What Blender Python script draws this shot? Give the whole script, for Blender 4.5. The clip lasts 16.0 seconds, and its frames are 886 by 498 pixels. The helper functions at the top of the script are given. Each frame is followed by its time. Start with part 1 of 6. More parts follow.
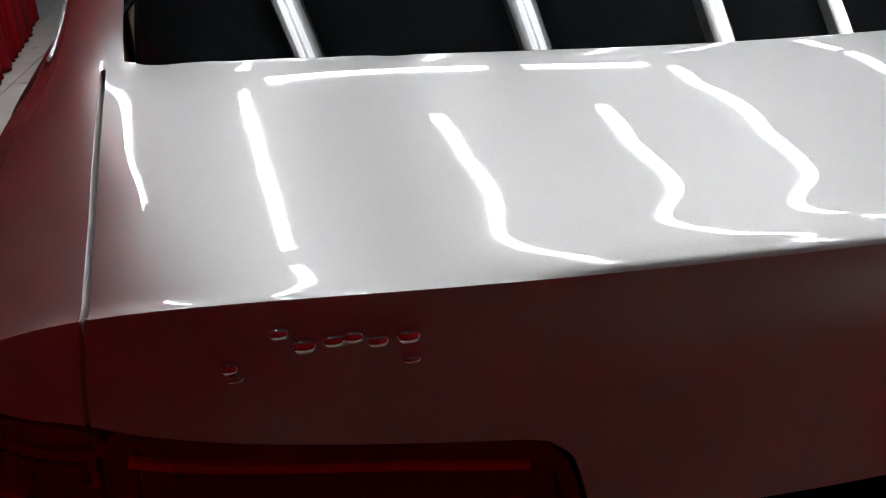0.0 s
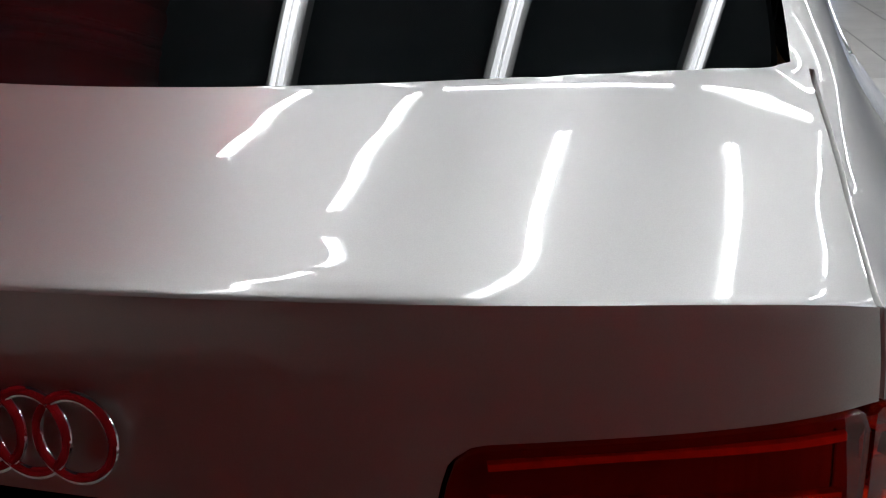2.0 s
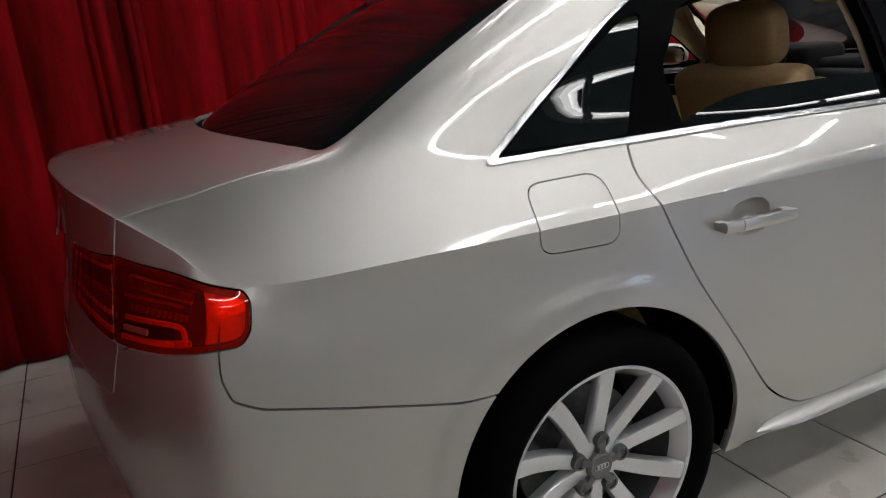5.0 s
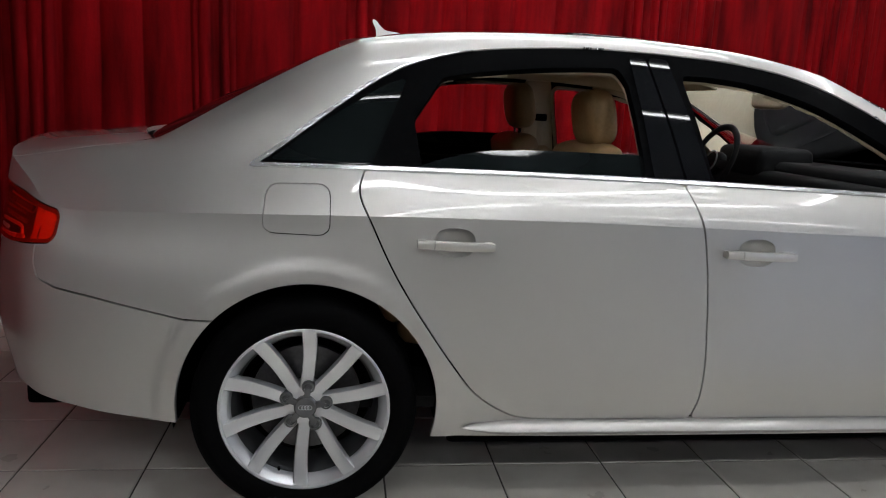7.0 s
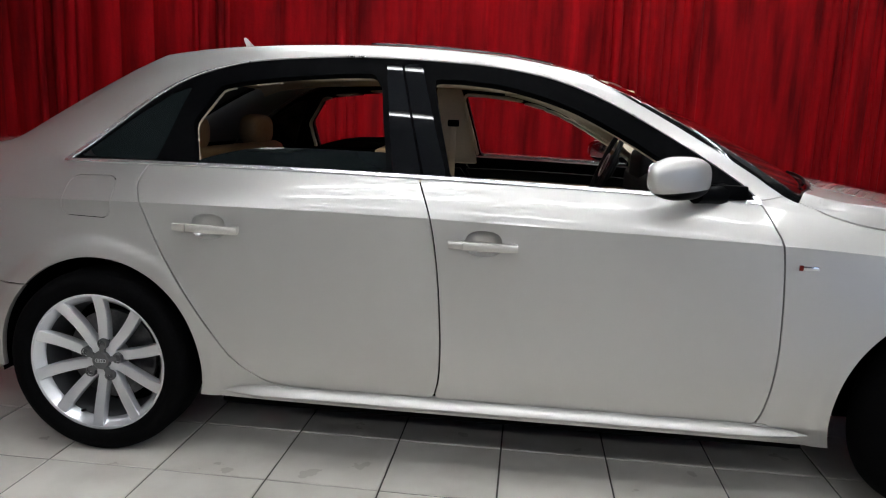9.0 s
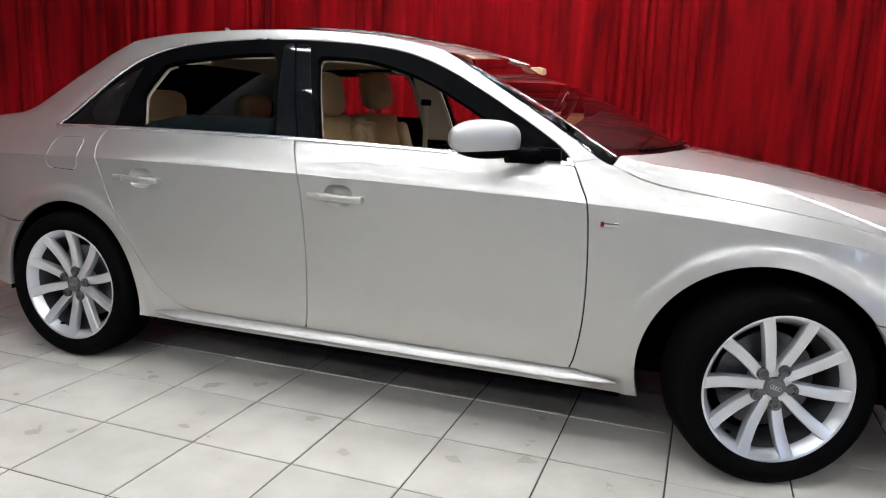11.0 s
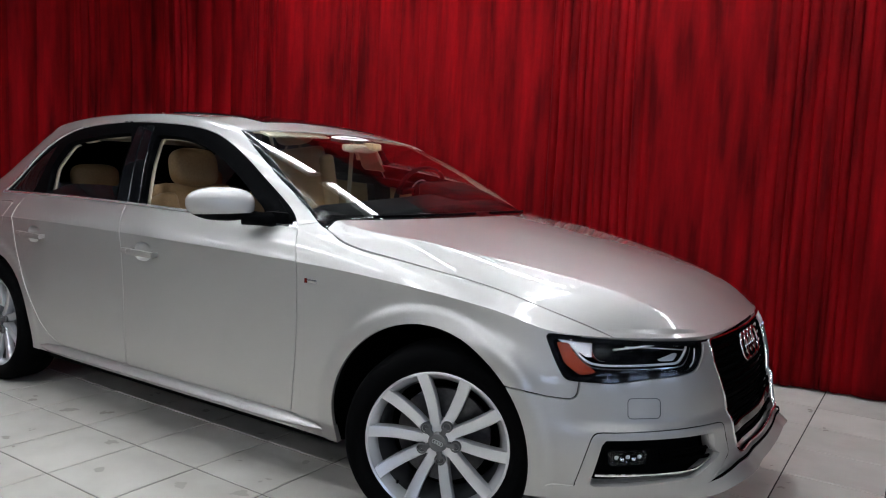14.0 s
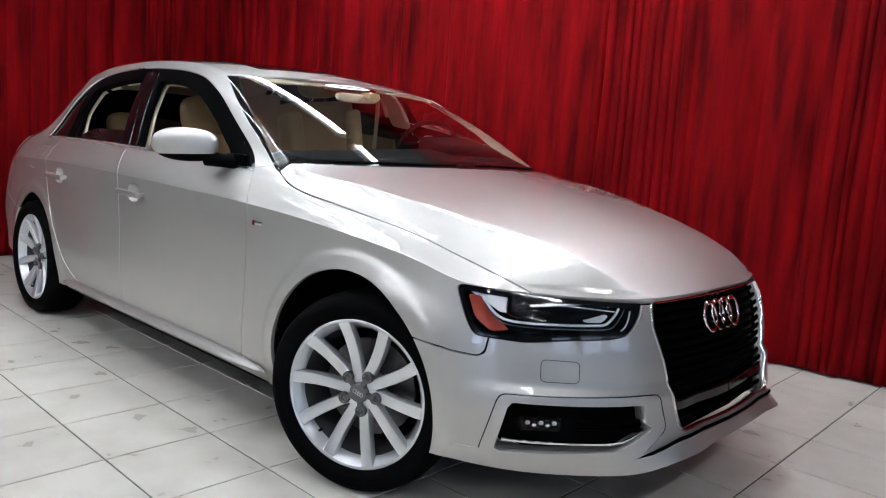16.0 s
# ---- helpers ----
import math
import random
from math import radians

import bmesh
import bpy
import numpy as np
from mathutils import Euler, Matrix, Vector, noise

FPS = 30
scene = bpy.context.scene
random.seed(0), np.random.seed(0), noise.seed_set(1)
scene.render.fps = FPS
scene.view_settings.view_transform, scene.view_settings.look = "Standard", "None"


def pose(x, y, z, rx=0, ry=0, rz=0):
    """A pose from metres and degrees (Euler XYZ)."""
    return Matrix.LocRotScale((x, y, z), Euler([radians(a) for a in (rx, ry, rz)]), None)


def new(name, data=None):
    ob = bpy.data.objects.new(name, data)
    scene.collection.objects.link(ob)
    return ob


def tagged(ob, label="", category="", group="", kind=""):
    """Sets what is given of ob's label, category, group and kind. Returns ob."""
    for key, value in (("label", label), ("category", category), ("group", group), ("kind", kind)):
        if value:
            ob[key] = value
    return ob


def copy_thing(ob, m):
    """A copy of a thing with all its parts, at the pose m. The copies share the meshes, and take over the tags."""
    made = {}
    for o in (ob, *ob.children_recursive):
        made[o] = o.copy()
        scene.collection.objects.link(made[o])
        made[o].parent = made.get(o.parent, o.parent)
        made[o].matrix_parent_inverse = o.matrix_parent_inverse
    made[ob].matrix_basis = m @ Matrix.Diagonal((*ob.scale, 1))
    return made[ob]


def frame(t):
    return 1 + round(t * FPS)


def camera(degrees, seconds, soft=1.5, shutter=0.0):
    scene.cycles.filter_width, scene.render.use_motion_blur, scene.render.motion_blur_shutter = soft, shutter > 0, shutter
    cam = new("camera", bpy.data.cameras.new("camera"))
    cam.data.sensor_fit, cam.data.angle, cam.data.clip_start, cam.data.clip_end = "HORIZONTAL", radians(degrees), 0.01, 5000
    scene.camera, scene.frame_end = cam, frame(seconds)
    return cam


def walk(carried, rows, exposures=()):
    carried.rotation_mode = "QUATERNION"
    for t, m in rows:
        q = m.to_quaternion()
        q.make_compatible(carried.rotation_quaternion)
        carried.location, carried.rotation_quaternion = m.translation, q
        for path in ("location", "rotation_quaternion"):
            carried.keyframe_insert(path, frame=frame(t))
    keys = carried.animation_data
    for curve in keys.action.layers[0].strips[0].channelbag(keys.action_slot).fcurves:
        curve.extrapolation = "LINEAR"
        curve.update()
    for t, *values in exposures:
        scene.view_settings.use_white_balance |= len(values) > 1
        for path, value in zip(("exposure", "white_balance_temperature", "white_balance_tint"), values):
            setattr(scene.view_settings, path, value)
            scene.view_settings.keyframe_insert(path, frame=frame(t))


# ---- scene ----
# ---------------------------------------------------------------- camera
WALK = [
    (0.0, -1.253, 0.508, 1.210, -105.46, -26.06, 0.23),
    (0.5, -1.355, 0.307, 1.252, -102.02, -26.69, -1.33),
    (1.0, -1.367, 0.084, 1.246, -97.40, -26.75, 0.13),
    (1.5, -1.342, -0.175, 1.249, -90.20, -27.46, 5.91),
    (2.0, -1.309, -0.440, 1.254, -77.35, -26.61, 3.61),
    (2.5, -1.196, -0.686, 1.235, -62.94, -23.76, 2.49),
    (3.0, -1.139, -0.973, 1.253, -52.28, -20.16, 5.57),
    (3.5, -1.120, -1.240, 1.256, -44.22, -19.81, 6.06),
    (4.0, -1.047, -1.471, 1.248, -37.94, -16.88, 7.82),
    (4.5, -0.961, -1.734, 1.268, -32.33, -17.48, 6.46),
    (6.8, -0.109, -2.834, 1.189, -9.20, -11.11, -2.95),
    (7.0, 0.078, -2.895, 1.187, -7.77, -10.82, -3.00),
    (7.5, 0.498, -3.023, 1.199, -5.75, -10.51, -2.53),
    (8.0, 0.780, -3.084, 1.221, -2.64, -10.76, -2.42),
    (8.5, 0.991, -3.158, 1.212, -0.55, -10.29, -2.72),
    (8.7, 1.171, -3.161, 1.211, 2.38, -10.29, -2.54),
    (10.8, 2.390, -3.354, 1.141, 17.56, -10.27, -2.51),
    (11.0, 2.546, -3.304, 1.153, 19.48, -10.99, -2.27),
    (11.5, 2.864, -3.237, 1.183, 23.65, -12.89, -2.23),
    (12.0, 3.136, -3.202, 1.139, 26.90, -13.53, -2.83),
    (12.5, 3.387, -3.098, 1.063, 28.41, -9.75, -4.11),
    (13.0, 3.677, -3.047, 1.205, 27.72, -3.74, -3.20),
    (13.5, 3.902, -2.992, 1.213, 29.70, -4.62, -2.77),
    (14.0, 4.101, -2.843, 1.194, 33.26, -5.68, -2.48),
    (14.5, 4.246, -2.716, 1.190, 36.02, -6.61, -2.54),
    (15.0, 4.366, -2.566, 1.170, 39.04, -7.21, -2.80),
    (15.5, 4.439, -2.458, 1.141, 41.04, -7.48, -3.72),
    (16.0, 4.525, -2.367, 1.121, 43.12, -8.12, -3.96),
]
cam = camera(62.0, 16.0, soft=1.1)
walk(cam, [(t, pose(x, y, z, 90 + p, r, w)) for t, x, y, z, w, p, r in WALK],
     exposures=[(0.0, -0.7, 6500, 10), (2.0, -0.75, 6500, 10), (3.5, -0.95, 6950, 11), (4.5, -0.88, 6950, 11), (7.5, -0.72, 6650, 10),
                (11.0, 0.0, 6600, 10), (12.5, 0.0, 6450, 10), (14.0, -0.5, 6350, 10), (16.0, -0.15, 6350, 10)])

# ---------------------------------------------------------------- world and light
world = bpy.data.worlds.new("room_world")
world.use_nodes = True
world.node_tree.nodes["Background"].inputs[0].default_value = (0.9, 0.95, 1.0, 1)
world.node_tree.nodes["Background"].inputs[1].default_value = 0.003
scene.world = world
TUBE_POWER = 46.0


# ---------------------------------------------------------------- materials
def material(name, color, rough=0.5, metal=0.0, coat=0.0, coat_rough=0.03, grain=0.0, grain_scale=60.0,
             stain=0.0, stain_scale=4.0, bump=0.0, bump_scale=200.0, emit=0.0, trans=0.0, ior=1.45, sheen=0.0, spec=0.5):
    m = bpy.data.materials.new(name)
    m.use_nodes = True
    nt = m.node_tree
    b = nt.nodes["Principled BSDF"]
    col = (*color, 1)
    b.inputs["Base Color"].default_value = col
    b.inputs["Roughness"].default_value = rough
    b.inputs["Metallic"].default_value = metal
    b.inputs["Coat Weight"].default_value = coat
    b.inputs["Coat Roughness"].default_value = coat_rough
    b.inputs["Transmission Weight"].default_value = trans
    b.inputs["IOR"].default_value = ior
    b.inputs["Sheen Weight"].default_value = sheen
    b.inputs["Specular IOR Level"].default_value = spec
    if emit:
        b.inputs["Emission Color"].default_value = col
        b.inputs["Emission Strength"].default_value = emit
    geo = nt.nodes.new("ShaderNodeTexCoord")
    if grain or stain:
        last = None
        for amount, scale, detail in ((grain, grain_scale, 3), (stain, stain_scale, 5)):
            if not amount:
                continue
            n = nt.nodes.new("ShaderNodeTexNoise")
            n.inputs["Scale"].default_value = scale
            n.inputs["Detail"].default_value = detail
            nt.links.new(geo.outputs["Object"], n.inputs["Vector"])
            r = nt.nodes.new("ShaderNodeMapRange")
            r.inputs["From Min"].default_value, r.inputs["From Max"].default_value = 0.3, 0.7
            r.inputs["To Min"].default_value, r.inputs["To Max"].default_value = 1 - amount, 1 + amount * 0.5
            nt.links.new(n.outputs[0], r.inputs["Value"])
            mul = nt.nodes.new("ShaderNodeMix")
            mul.data_type, mul.blend_type = "RGBA", "MULTIPLY"
            mul.inputs["Factor"].default_value = 1
            if last:
                nt.links.new(last, mul.inputs["A"])
            else:
                mul.inputs["A"].default_value = col
            nt.links.new(r.outputs[0], mul.inputs["B"])
            last = mul.outputs["Result"]
        nt.links.new(last, b.inputs["Base Color"])
    if bump:
        n = nt.nodes.new("ShaderNodeTexNoise")
        n.inputs["Scale"].default_value = bump_scale
        n.inputs["Detail"].default_value = 4
        nt.links.new(geo.outputs["Object"], n.inputs["Vector"])
        bp = nt.nodes.new("ShaderNodeBump")
        bp.inputs["Strength"].default_value = bump
        bp.inputs["Distance"].default_value = 0.002
        nt.links.new(n.outputs[0], bp.inputs["Height"])
        nt.links.new(bp.outputs[0], b.inputs["Normal"])
    return m


PAINT = material("champagne_paint", (0.472, 0.464, 0.445), rough=0.44, metal=0.84, coat=1.0, coat_rough=0.012, grain=0.05, grain_scale=900)
SATIN_PAINT = material("champagne_handle_paint", (0.52, 0.505, 0.475), rough=0.36, metal=0.9, coat=0.8, coat_rough=0.04, grain=0.05, grain_scale=900)
CHROME = material("chrome", (0.85, 0.86, 0.88), rough=0.08, metal=1.0)
LAMP_SILVER = material("lamp_reflector", (0.72, 0.73, 0.75), rough=0.3, metal=0.8)
BRIGHT = material("anodised_trim", (0.74, 0.75, 0.76), rough=0.25, metal=0.85)
SATIN = material("satin_aluminium", (0.62, 0.63, 0.65), rough=0.3, metal=1.0)
ALLOY = material("alloy_silver", (0.66, 0.67, 0.69), rough=0.3, metal=0.75, coat=0.6, coat_rough=0.05, grain=0.04, grain_scale=500)
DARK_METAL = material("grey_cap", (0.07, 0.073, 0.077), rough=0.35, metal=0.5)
CAP_SILVER = material("cap_silver", (0.13, 0.132, 0.137), rough=0.32, metal=0.8)
DISC = material("brake_iron", (0.10, 0.10, 0.105), rough=0.35, metal=0.9, grain=0.2, grain_scale=80)
RUBBER = material("tyre_rubber", (0.003, 0.003, 0.0032), rough=0.6, spec=0.01, grain=0.25, grain_scale=120, bump=0.3, bump_scale=150)
BLACK_TRIM = material("black_trim", (0.0018, 0.0019, 0.0022), rough=0.35, spec=0.01, grain=0.2, grain_scale=200)
GLOSS_BLACK = material("gloss_black", (0.004, 0.0045, 0.0055), rough=0.05, spec=0.45)
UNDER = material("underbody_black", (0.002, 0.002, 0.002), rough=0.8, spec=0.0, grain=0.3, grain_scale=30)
GLASS_CLEAR = material("clear_glass", (0.62, 0.69, 0.67), rough=0.0, trans=1.0, ior=1.08, coat=1.0, coat_rough=0.0)
GLASS_TINT = material("tinted_glass", (0.005, 0.007, 0.0075), rough=0.01, spec=0.28)
LEATHER = material("tan_leather", (0.36, 0.235, 0.115), rough=0.5, grain=0.12, grain_scale=90, stain=0.1, stain_scale=7, bump=0.35, bump_scale=260)
BEIGE = material("beige_trim", (0.58, 0.50, 0.37), rough=0.75, grain=0.08, grain_scale=150, bump=0.2)
DASH = material("black_dash", (0.006, 0.006, 0.0064), rough=0.6, spec=0.04, grain=0.2, grain_scale=200, bump=0.3)
CARPET = material("black_carpet", (0.012, 0.012, 0.013), rough=0.95, grain=0.3, grain_scale=300, bump=0.5)
LAMP_RED = material("red_lens", (1.0, 0.07, 0.028), rough=0.02, trans=0.97, ior=1.25, coat=1.0, coat_rough=0.0)
LAMP_RED_IN = material("red_reflector", (1.0, 0.32, 0.10), rough=0.2, metal=1.0, grain=0.2, grain_scale=120)
LAMP_RED_END = material("red_light_guide", (0.95, 0.06, 0.016), rough=0.24, metal=0.6, grain=0.2, grain_scale=150)
LAMP_RED_MID = material("red_inner_band", (0.7, 0.035, 0.012), rough=0.3, metal=0.1, grain=0.2, grain_scale=120)
LAMP_DARK = material("lamp_housing", (0.16, 0.010, 0.005), rough=0.25, metal=0.3)
LENS = material("clear_lens", (0.95, 0.96, 0.97), rough=0.0, trans=1.0, ior=1.12, coat=0.3, coat_rough=0.0)
AMBER = material("amber_reflector", (0.2, 0.022, 0.006), rough=0.25, grain=0.2, grain_scale=150)
WHITE = material("white_sticker", (0.8, 0.8, 0.79), rough=0.5, grain=0.04, grain_scale=80)
GROUT = material("floor_grout", (0.055, 0.05, 0.046), rough=0.9, grain=0.3, grain_scale=60)
CEIL = material("ceiling_paint", (0.07, 0.072, 0.076), rough=0.9, grain=0.06, grain_scale=9, stain=0.08, stain_scale=1.2)
WALLP = material("wall_paint", (0.27, 0.275, 0.285), rough=0.8, grain=0.06, grain_scale=30, stain=0.1, stain_scale=1.5)
TUBE = material("fluorescent_tube", (0.95, 0.985, 1.03), rough=0.4, emit=TUBE_POWER)
POST_PAINT = material("lime_paint", (0.42, 0.60, 0.03), rough=0.4, grain=0.1, grain_scale=40)
HOUSING = material("white_enamel", (0.75, 0.75, 0.73), rough=0.4, grain=0.04, grain_scale=20)
# weaker pane of the guessed east windows, added for bluish light on the nose
WINDOW_FILL = material("shaded_daylight_pane", (0.55, 0.70, 1.0), rough=0.4, emit=3.4)
WINDOW_GLOW = material("daylight_pane", (0.55, 0.68, 1.0), rough=0.4, emit=8.5)


def tile_material():
    m = material("cream_tile", (0.62, 0.60, 0.56), rough=0.3, bump=0.06, bump_scale=14)
    nt = m.node_tree
    b = nt.nodes["Principled BSDF"]
    info = nt.nodes.new("ShaderNodeObjectInfo")
    geo = nt.nodes.new("ShaderNodeNewGeometry")
    n1 = nt.nodes.new("ShaderNodeTexNoise")
    n1.inputs["Scale"].default_value, n1.inputs["Detail"].default_value = 5.0, 6
    n2 = nt.nodes.new("ShaderNodeTexNoise")
    n2.inputs["Scale"].default_value, n2.inputs["Detail"].default_value, n2.inputs["Distortion"].default_value = 1.3, 8, 1.5
    for n in (n1, n2):
        nt.links.new(geo.outputs["Position"], n.inputs["Vector"])
    ramp = nt.nodes.new("ShaderNodeValToRGB")
    ramp.color_ramp.elements[0].position, ramp.color_ramp.elements[0].color = 0.32, (0.51, 0.482, 0.435, 1)
    ramp.color_ramp.elements[1].position, ramp.color_ramp.elements[1].color = 0.62, (0.60, 0.575, 0.525, 1)
    nt.links.new(n1.outputs[0], ramp.inputs[0])
    stain = nt.nodes.new("ShaderNodeMapRange")
    stain.inputs["From Min"].default_value, stain.inputs["From Max"].default_value = 0.28, 0.46
    stain.inputs["To Min"].default_value, stain.inputs["To Max"].default_value = 0.95, 1.0
    nt.links.new(n2.outputs[0], stain.inputs["Value"])
    tone = nt.nodes.new("ShaderNodeMapRange")
    tone.inputs["To Min"].default_value, tone.inputs["To Max"].default_value = 0.93, 1.05
    nt.links.new(info.outputs["Random"], tone.inputs["Value"])
    last = ramp.outputs[0]
    for src in (stain.outputs[0], tone.outputs[0]):
        mul = nt.nodes.new("ShaderNodeMix")
        mul.data_type, mul.blend_type = "RGBA", "MULTIPLY"
        mul.inputs["Factor"].default_value = 1
        nt.links.new(last, mul.inputs["A"])
        nt.links.new(src, mul.inputs["B"])
        last = mul.outputs["Result"]
    nt.links.new(last, b.inputs["Base Color"])
    rr = nt.nodes.new("ShaderNodeMapRange")
    rr.inputs["To Min"].default_value, rr.inputs["To Max"].default_value = 0.2, 0.42
    nt.links.new(n1.outputs[0], rr.inputs["Value"])
    nt.links.new(rr.outputs[0], b.inputs["Roughness"])
    return m


def curtain_material():
    m = material("red_velvet", (0.30, 0.004, 0.010), rough=0.9, spec=0.08)
    nt = m.node_tree
    b = nt.nodes["Principled BSDF"]
    geo = nt.nodes.new("ShaderNodeTexCoord")
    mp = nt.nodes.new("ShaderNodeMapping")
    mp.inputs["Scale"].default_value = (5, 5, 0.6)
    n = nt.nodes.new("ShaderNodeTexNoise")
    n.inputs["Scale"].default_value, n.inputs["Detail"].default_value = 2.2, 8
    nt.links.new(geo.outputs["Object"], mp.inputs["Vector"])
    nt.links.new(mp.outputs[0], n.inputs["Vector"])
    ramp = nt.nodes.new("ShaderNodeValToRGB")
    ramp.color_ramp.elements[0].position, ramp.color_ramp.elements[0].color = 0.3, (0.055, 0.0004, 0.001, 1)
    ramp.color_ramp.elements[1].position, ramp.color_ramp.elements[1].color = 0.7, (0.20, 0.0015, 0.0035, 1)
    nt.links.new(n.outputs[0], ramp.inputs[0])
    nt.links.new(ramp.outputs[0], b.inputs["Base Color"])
    b.inputs["Sheen Tint"].default_value = (0.9, 0.08, 0.1, 1)
    n2 = nt.nodes.new("ShaderNodeTexNoise")
    n2.inputs["Scale"].default_value, n2.inputs["Detail"].default_value = 45, 4
    nt.links.new(geo.outputs["Object"], n2.inputs["Vector"])
    bp = nt.nodes.new("ShaderNodeBump")
    bp.inputs["Strength"].default_value, bp.inputs["Distance"].default_value = 0.35, 0.004
    nt.links.new(n2.outputs[0], bp.inputs["Height"])
    nt.links.new(bp.outputs[0], b.inputs["Normal"])
    return m


TILE = tile_material()
VELVET = curtain_material()


# ---------------------------------------------------------------- mesh helpers
def mesh_object(name, verts, faces, mat, parent=None, label="", normals=None, smooth=True):
    me = bpy.data.meshes.new(name)
    me.from_pydata([tuple(v) for v in verts], [], [tuple(f) for f in faces])
    me.materials.append(mat)
    if smooth:
        me.polygons.foreach_set("use_smooth", [True] * len(me.polygons))
    if normals is not None:
        me.normals_split_custom_set_from_vertices([tuple(n) for n in normals])
    ob = new(name, me)
    if parent is not None:
        ob.parent = parent
    if label:
        ob["label"] = label
    return ob


def part(name, bm, mat, parent, label="", smooth=True):
    """Links a bmesh as one mesh object under a thing or a part."""
    bmesh.ops.recalc_face_normals(bm, faces=bm.faces)
    me = bpy.data.meshes.new(name)
    bm.to_mesh(me)
    bm.free()
    me.materials.append(mat)
    if smooth:
        me.polygons.foreach_set("use_smooth", [True] * len(me.polygons))
        me.set_sharp_from_angle(angle=radians(38))
    ob = new(name, me)
    if parent is not None:
        ob.parent = parent
    if label:
        ob["label"] = label
    return ob


def box(bm, x0, x1, y0, y1, z0, z1, bevel=0.0, segs=2, m=None):
    r = bmesh.ops.create_cube(bm, size=1)
    vs = r["verts"]
    for v in vs:
        v.co = Vector(((x0 + x1) / 2 + v.co.x * (x1 - x0), (y0 + y1) / 2 + v.co.y * (y1 - y0), (z0 + z1) / 2 + v.co.z * (z1 - z0)))
    if bevel:
        es = list({e for v in vs for e in v.link_edges})
        r = bmesh.ops.bevel(bm, geom=es, offset=bevel, segments=segs, affect="EDGES", profile=0.6)
        vs = list({v for f in r["faces"] for v in f.verts} | {v for v in vs if v.is_valid})
    if m is not None:
        bmesh.ops.transform(bm, matrix=m, verts=vs)
    return vs


def tube(bm, pts, r, segs=10, caps=True):
    """A round bar of radius r (or one radius a point) along the points."""
    rings = []
    pts = [Vector(p) for p in pts]
    rad = r if isinstance(r, (list, tuple)) else [r] * len(pts)
    up = Vector((0, 0, 1))
    for i, p in enumerate(pts):
        t = (pts[min(i + 1, len(pts) - 1)] - pts[max(i - 1, 0)]).normalized()
        a = t.cross(up)
        if a.length < 0.05:
            a = t.cross(Vector((1, 0, 0)))
        a.normalize()
        b = t.cross(a)
        rings.append([bm.verts.new(p + (a * math.cos(k * 2 * math.pi / segs) + b * math.sin(k * 2 * math.pi / segs)) * rad[i]) for k in range(segs)])
    for q, s in zip(rings, rings[1:]):
        for k in range(segs):
            bm.faces.new((q[k], q[(k + 1) % segs], s[(k + 1) % segs], s[k]))
    if caps:
        bm.faces.new(rings[0][::-1])
        bm.faces.new(rings[-1])


def revolve(bm, prof, segs=64, axis="y", centre=(0, 0, 0), closed=False):
    """Turns a profile of (radius, along) round an axis."""
    rings = []
    for k in range(segs):
        a = 2 * math.pi * k / segs
        c, s = math.cos(a), math.sin(a)
        ring = []
        for r, h in prof:
            p = {"y": (r * c, h, r * s), "x": (h, r * c, r * s), "z": (r * c, r * s, h)}[axis]
            ring.append(bm.verts.new(Vector(p) + Vector(centre)))
        rings.append(ring)
    n = len(prof)
    for k in range(segs):
        q, s = rings[k], rings[(k + 1) % segs]
        for i in range(n if closed else n - 1):
            j = (i + 1) % n
            bm.faces.new((q[i], q[j], s[j], s[i]))


def curve(pts, n=8):
    """Points along a Catmull-Rom line through pts."""
    p = [np.array(q, float) for q in pts]
    p = [2 * p[0] - p[1]] + p + [2 * p[-1] - p[-2]]
    out = []
    for i in range(1, len(p) - 2):
        for k in range(n):
            t = k / n
            out.append(0.5 * (2 * p[i] + (p[i + 1] - p[i - 1]) * t + (2 * p[i - 1] - 5 * p[i] + 4 * p[i + 1] - p[i + 2]) * t * t
                              + (3 * p[i] - p[i - 1] - 3 * p[i + 1] + p[i + 2]) * t ** 3))
    out.append(p[-2])
    return [tuple(q) for q in out]


def outline(pts, r=0.02, n=5):
    """A closed outline with its corners rounded by r."""
    out = []
    m = len(pts)
    for i in range(m):
        a, b, c = (np.array(pts[(i + k) % m], float) for k in (-1, 0, 1))
        d1, d2 = a - b, c - b
        l1, l2 = np.hypot(*d1), np.hypot(*d2)
        q = min(r, l1 * 0.45, l2 * 0.45)
        p0, p1 = b + d1 / l1 * q, b + d2 / l2 * q
        for k in range(n + 1):
            t = k / n
            out.append(tuple((1 - t) ** 2 * p0 + 2 * t * (1 - t) * b + t * t * p1))
    return out


def sd_poly(a, b, poly):
    """Signed distance (negative inside) of the points (a, b) from a closed outline."""
    p = np.stack([a, b], 1)
    v = np.array(poly, float)
    w = np.roll(v, -1, 0)
    best = np.full(len(p), 1e9)
    inside = np.zeros(len(p), bool)
    for s, e in zip(v, w):
        d = e - s
        q = p - s
        t = np.clip((q @ d) / max(d @ d, 1e-12), 0, 1)
        best = np.minimum(best, np.hypot(*(q - t[:, None] * d).T))
        hit = ((s[1] > p[:, 1]) != (e[1] > p[:, 1]))
        if abs(d[1]) > 1e-12:
            hit &= p[:, 0] < s[0] + (p[:, 1] - s[1]) / d[1] * d[0]
            inside ^= hit
    return np.where(inside, -best, best)


# ---------------------------------------------------------------- car body surface
# Long lines of the body as (u, x, half width, height); on the flanks u = x + 1.75.
def flank(*rows):
    return [(x + 1.75, x, w, z) for x, w, z in rows]


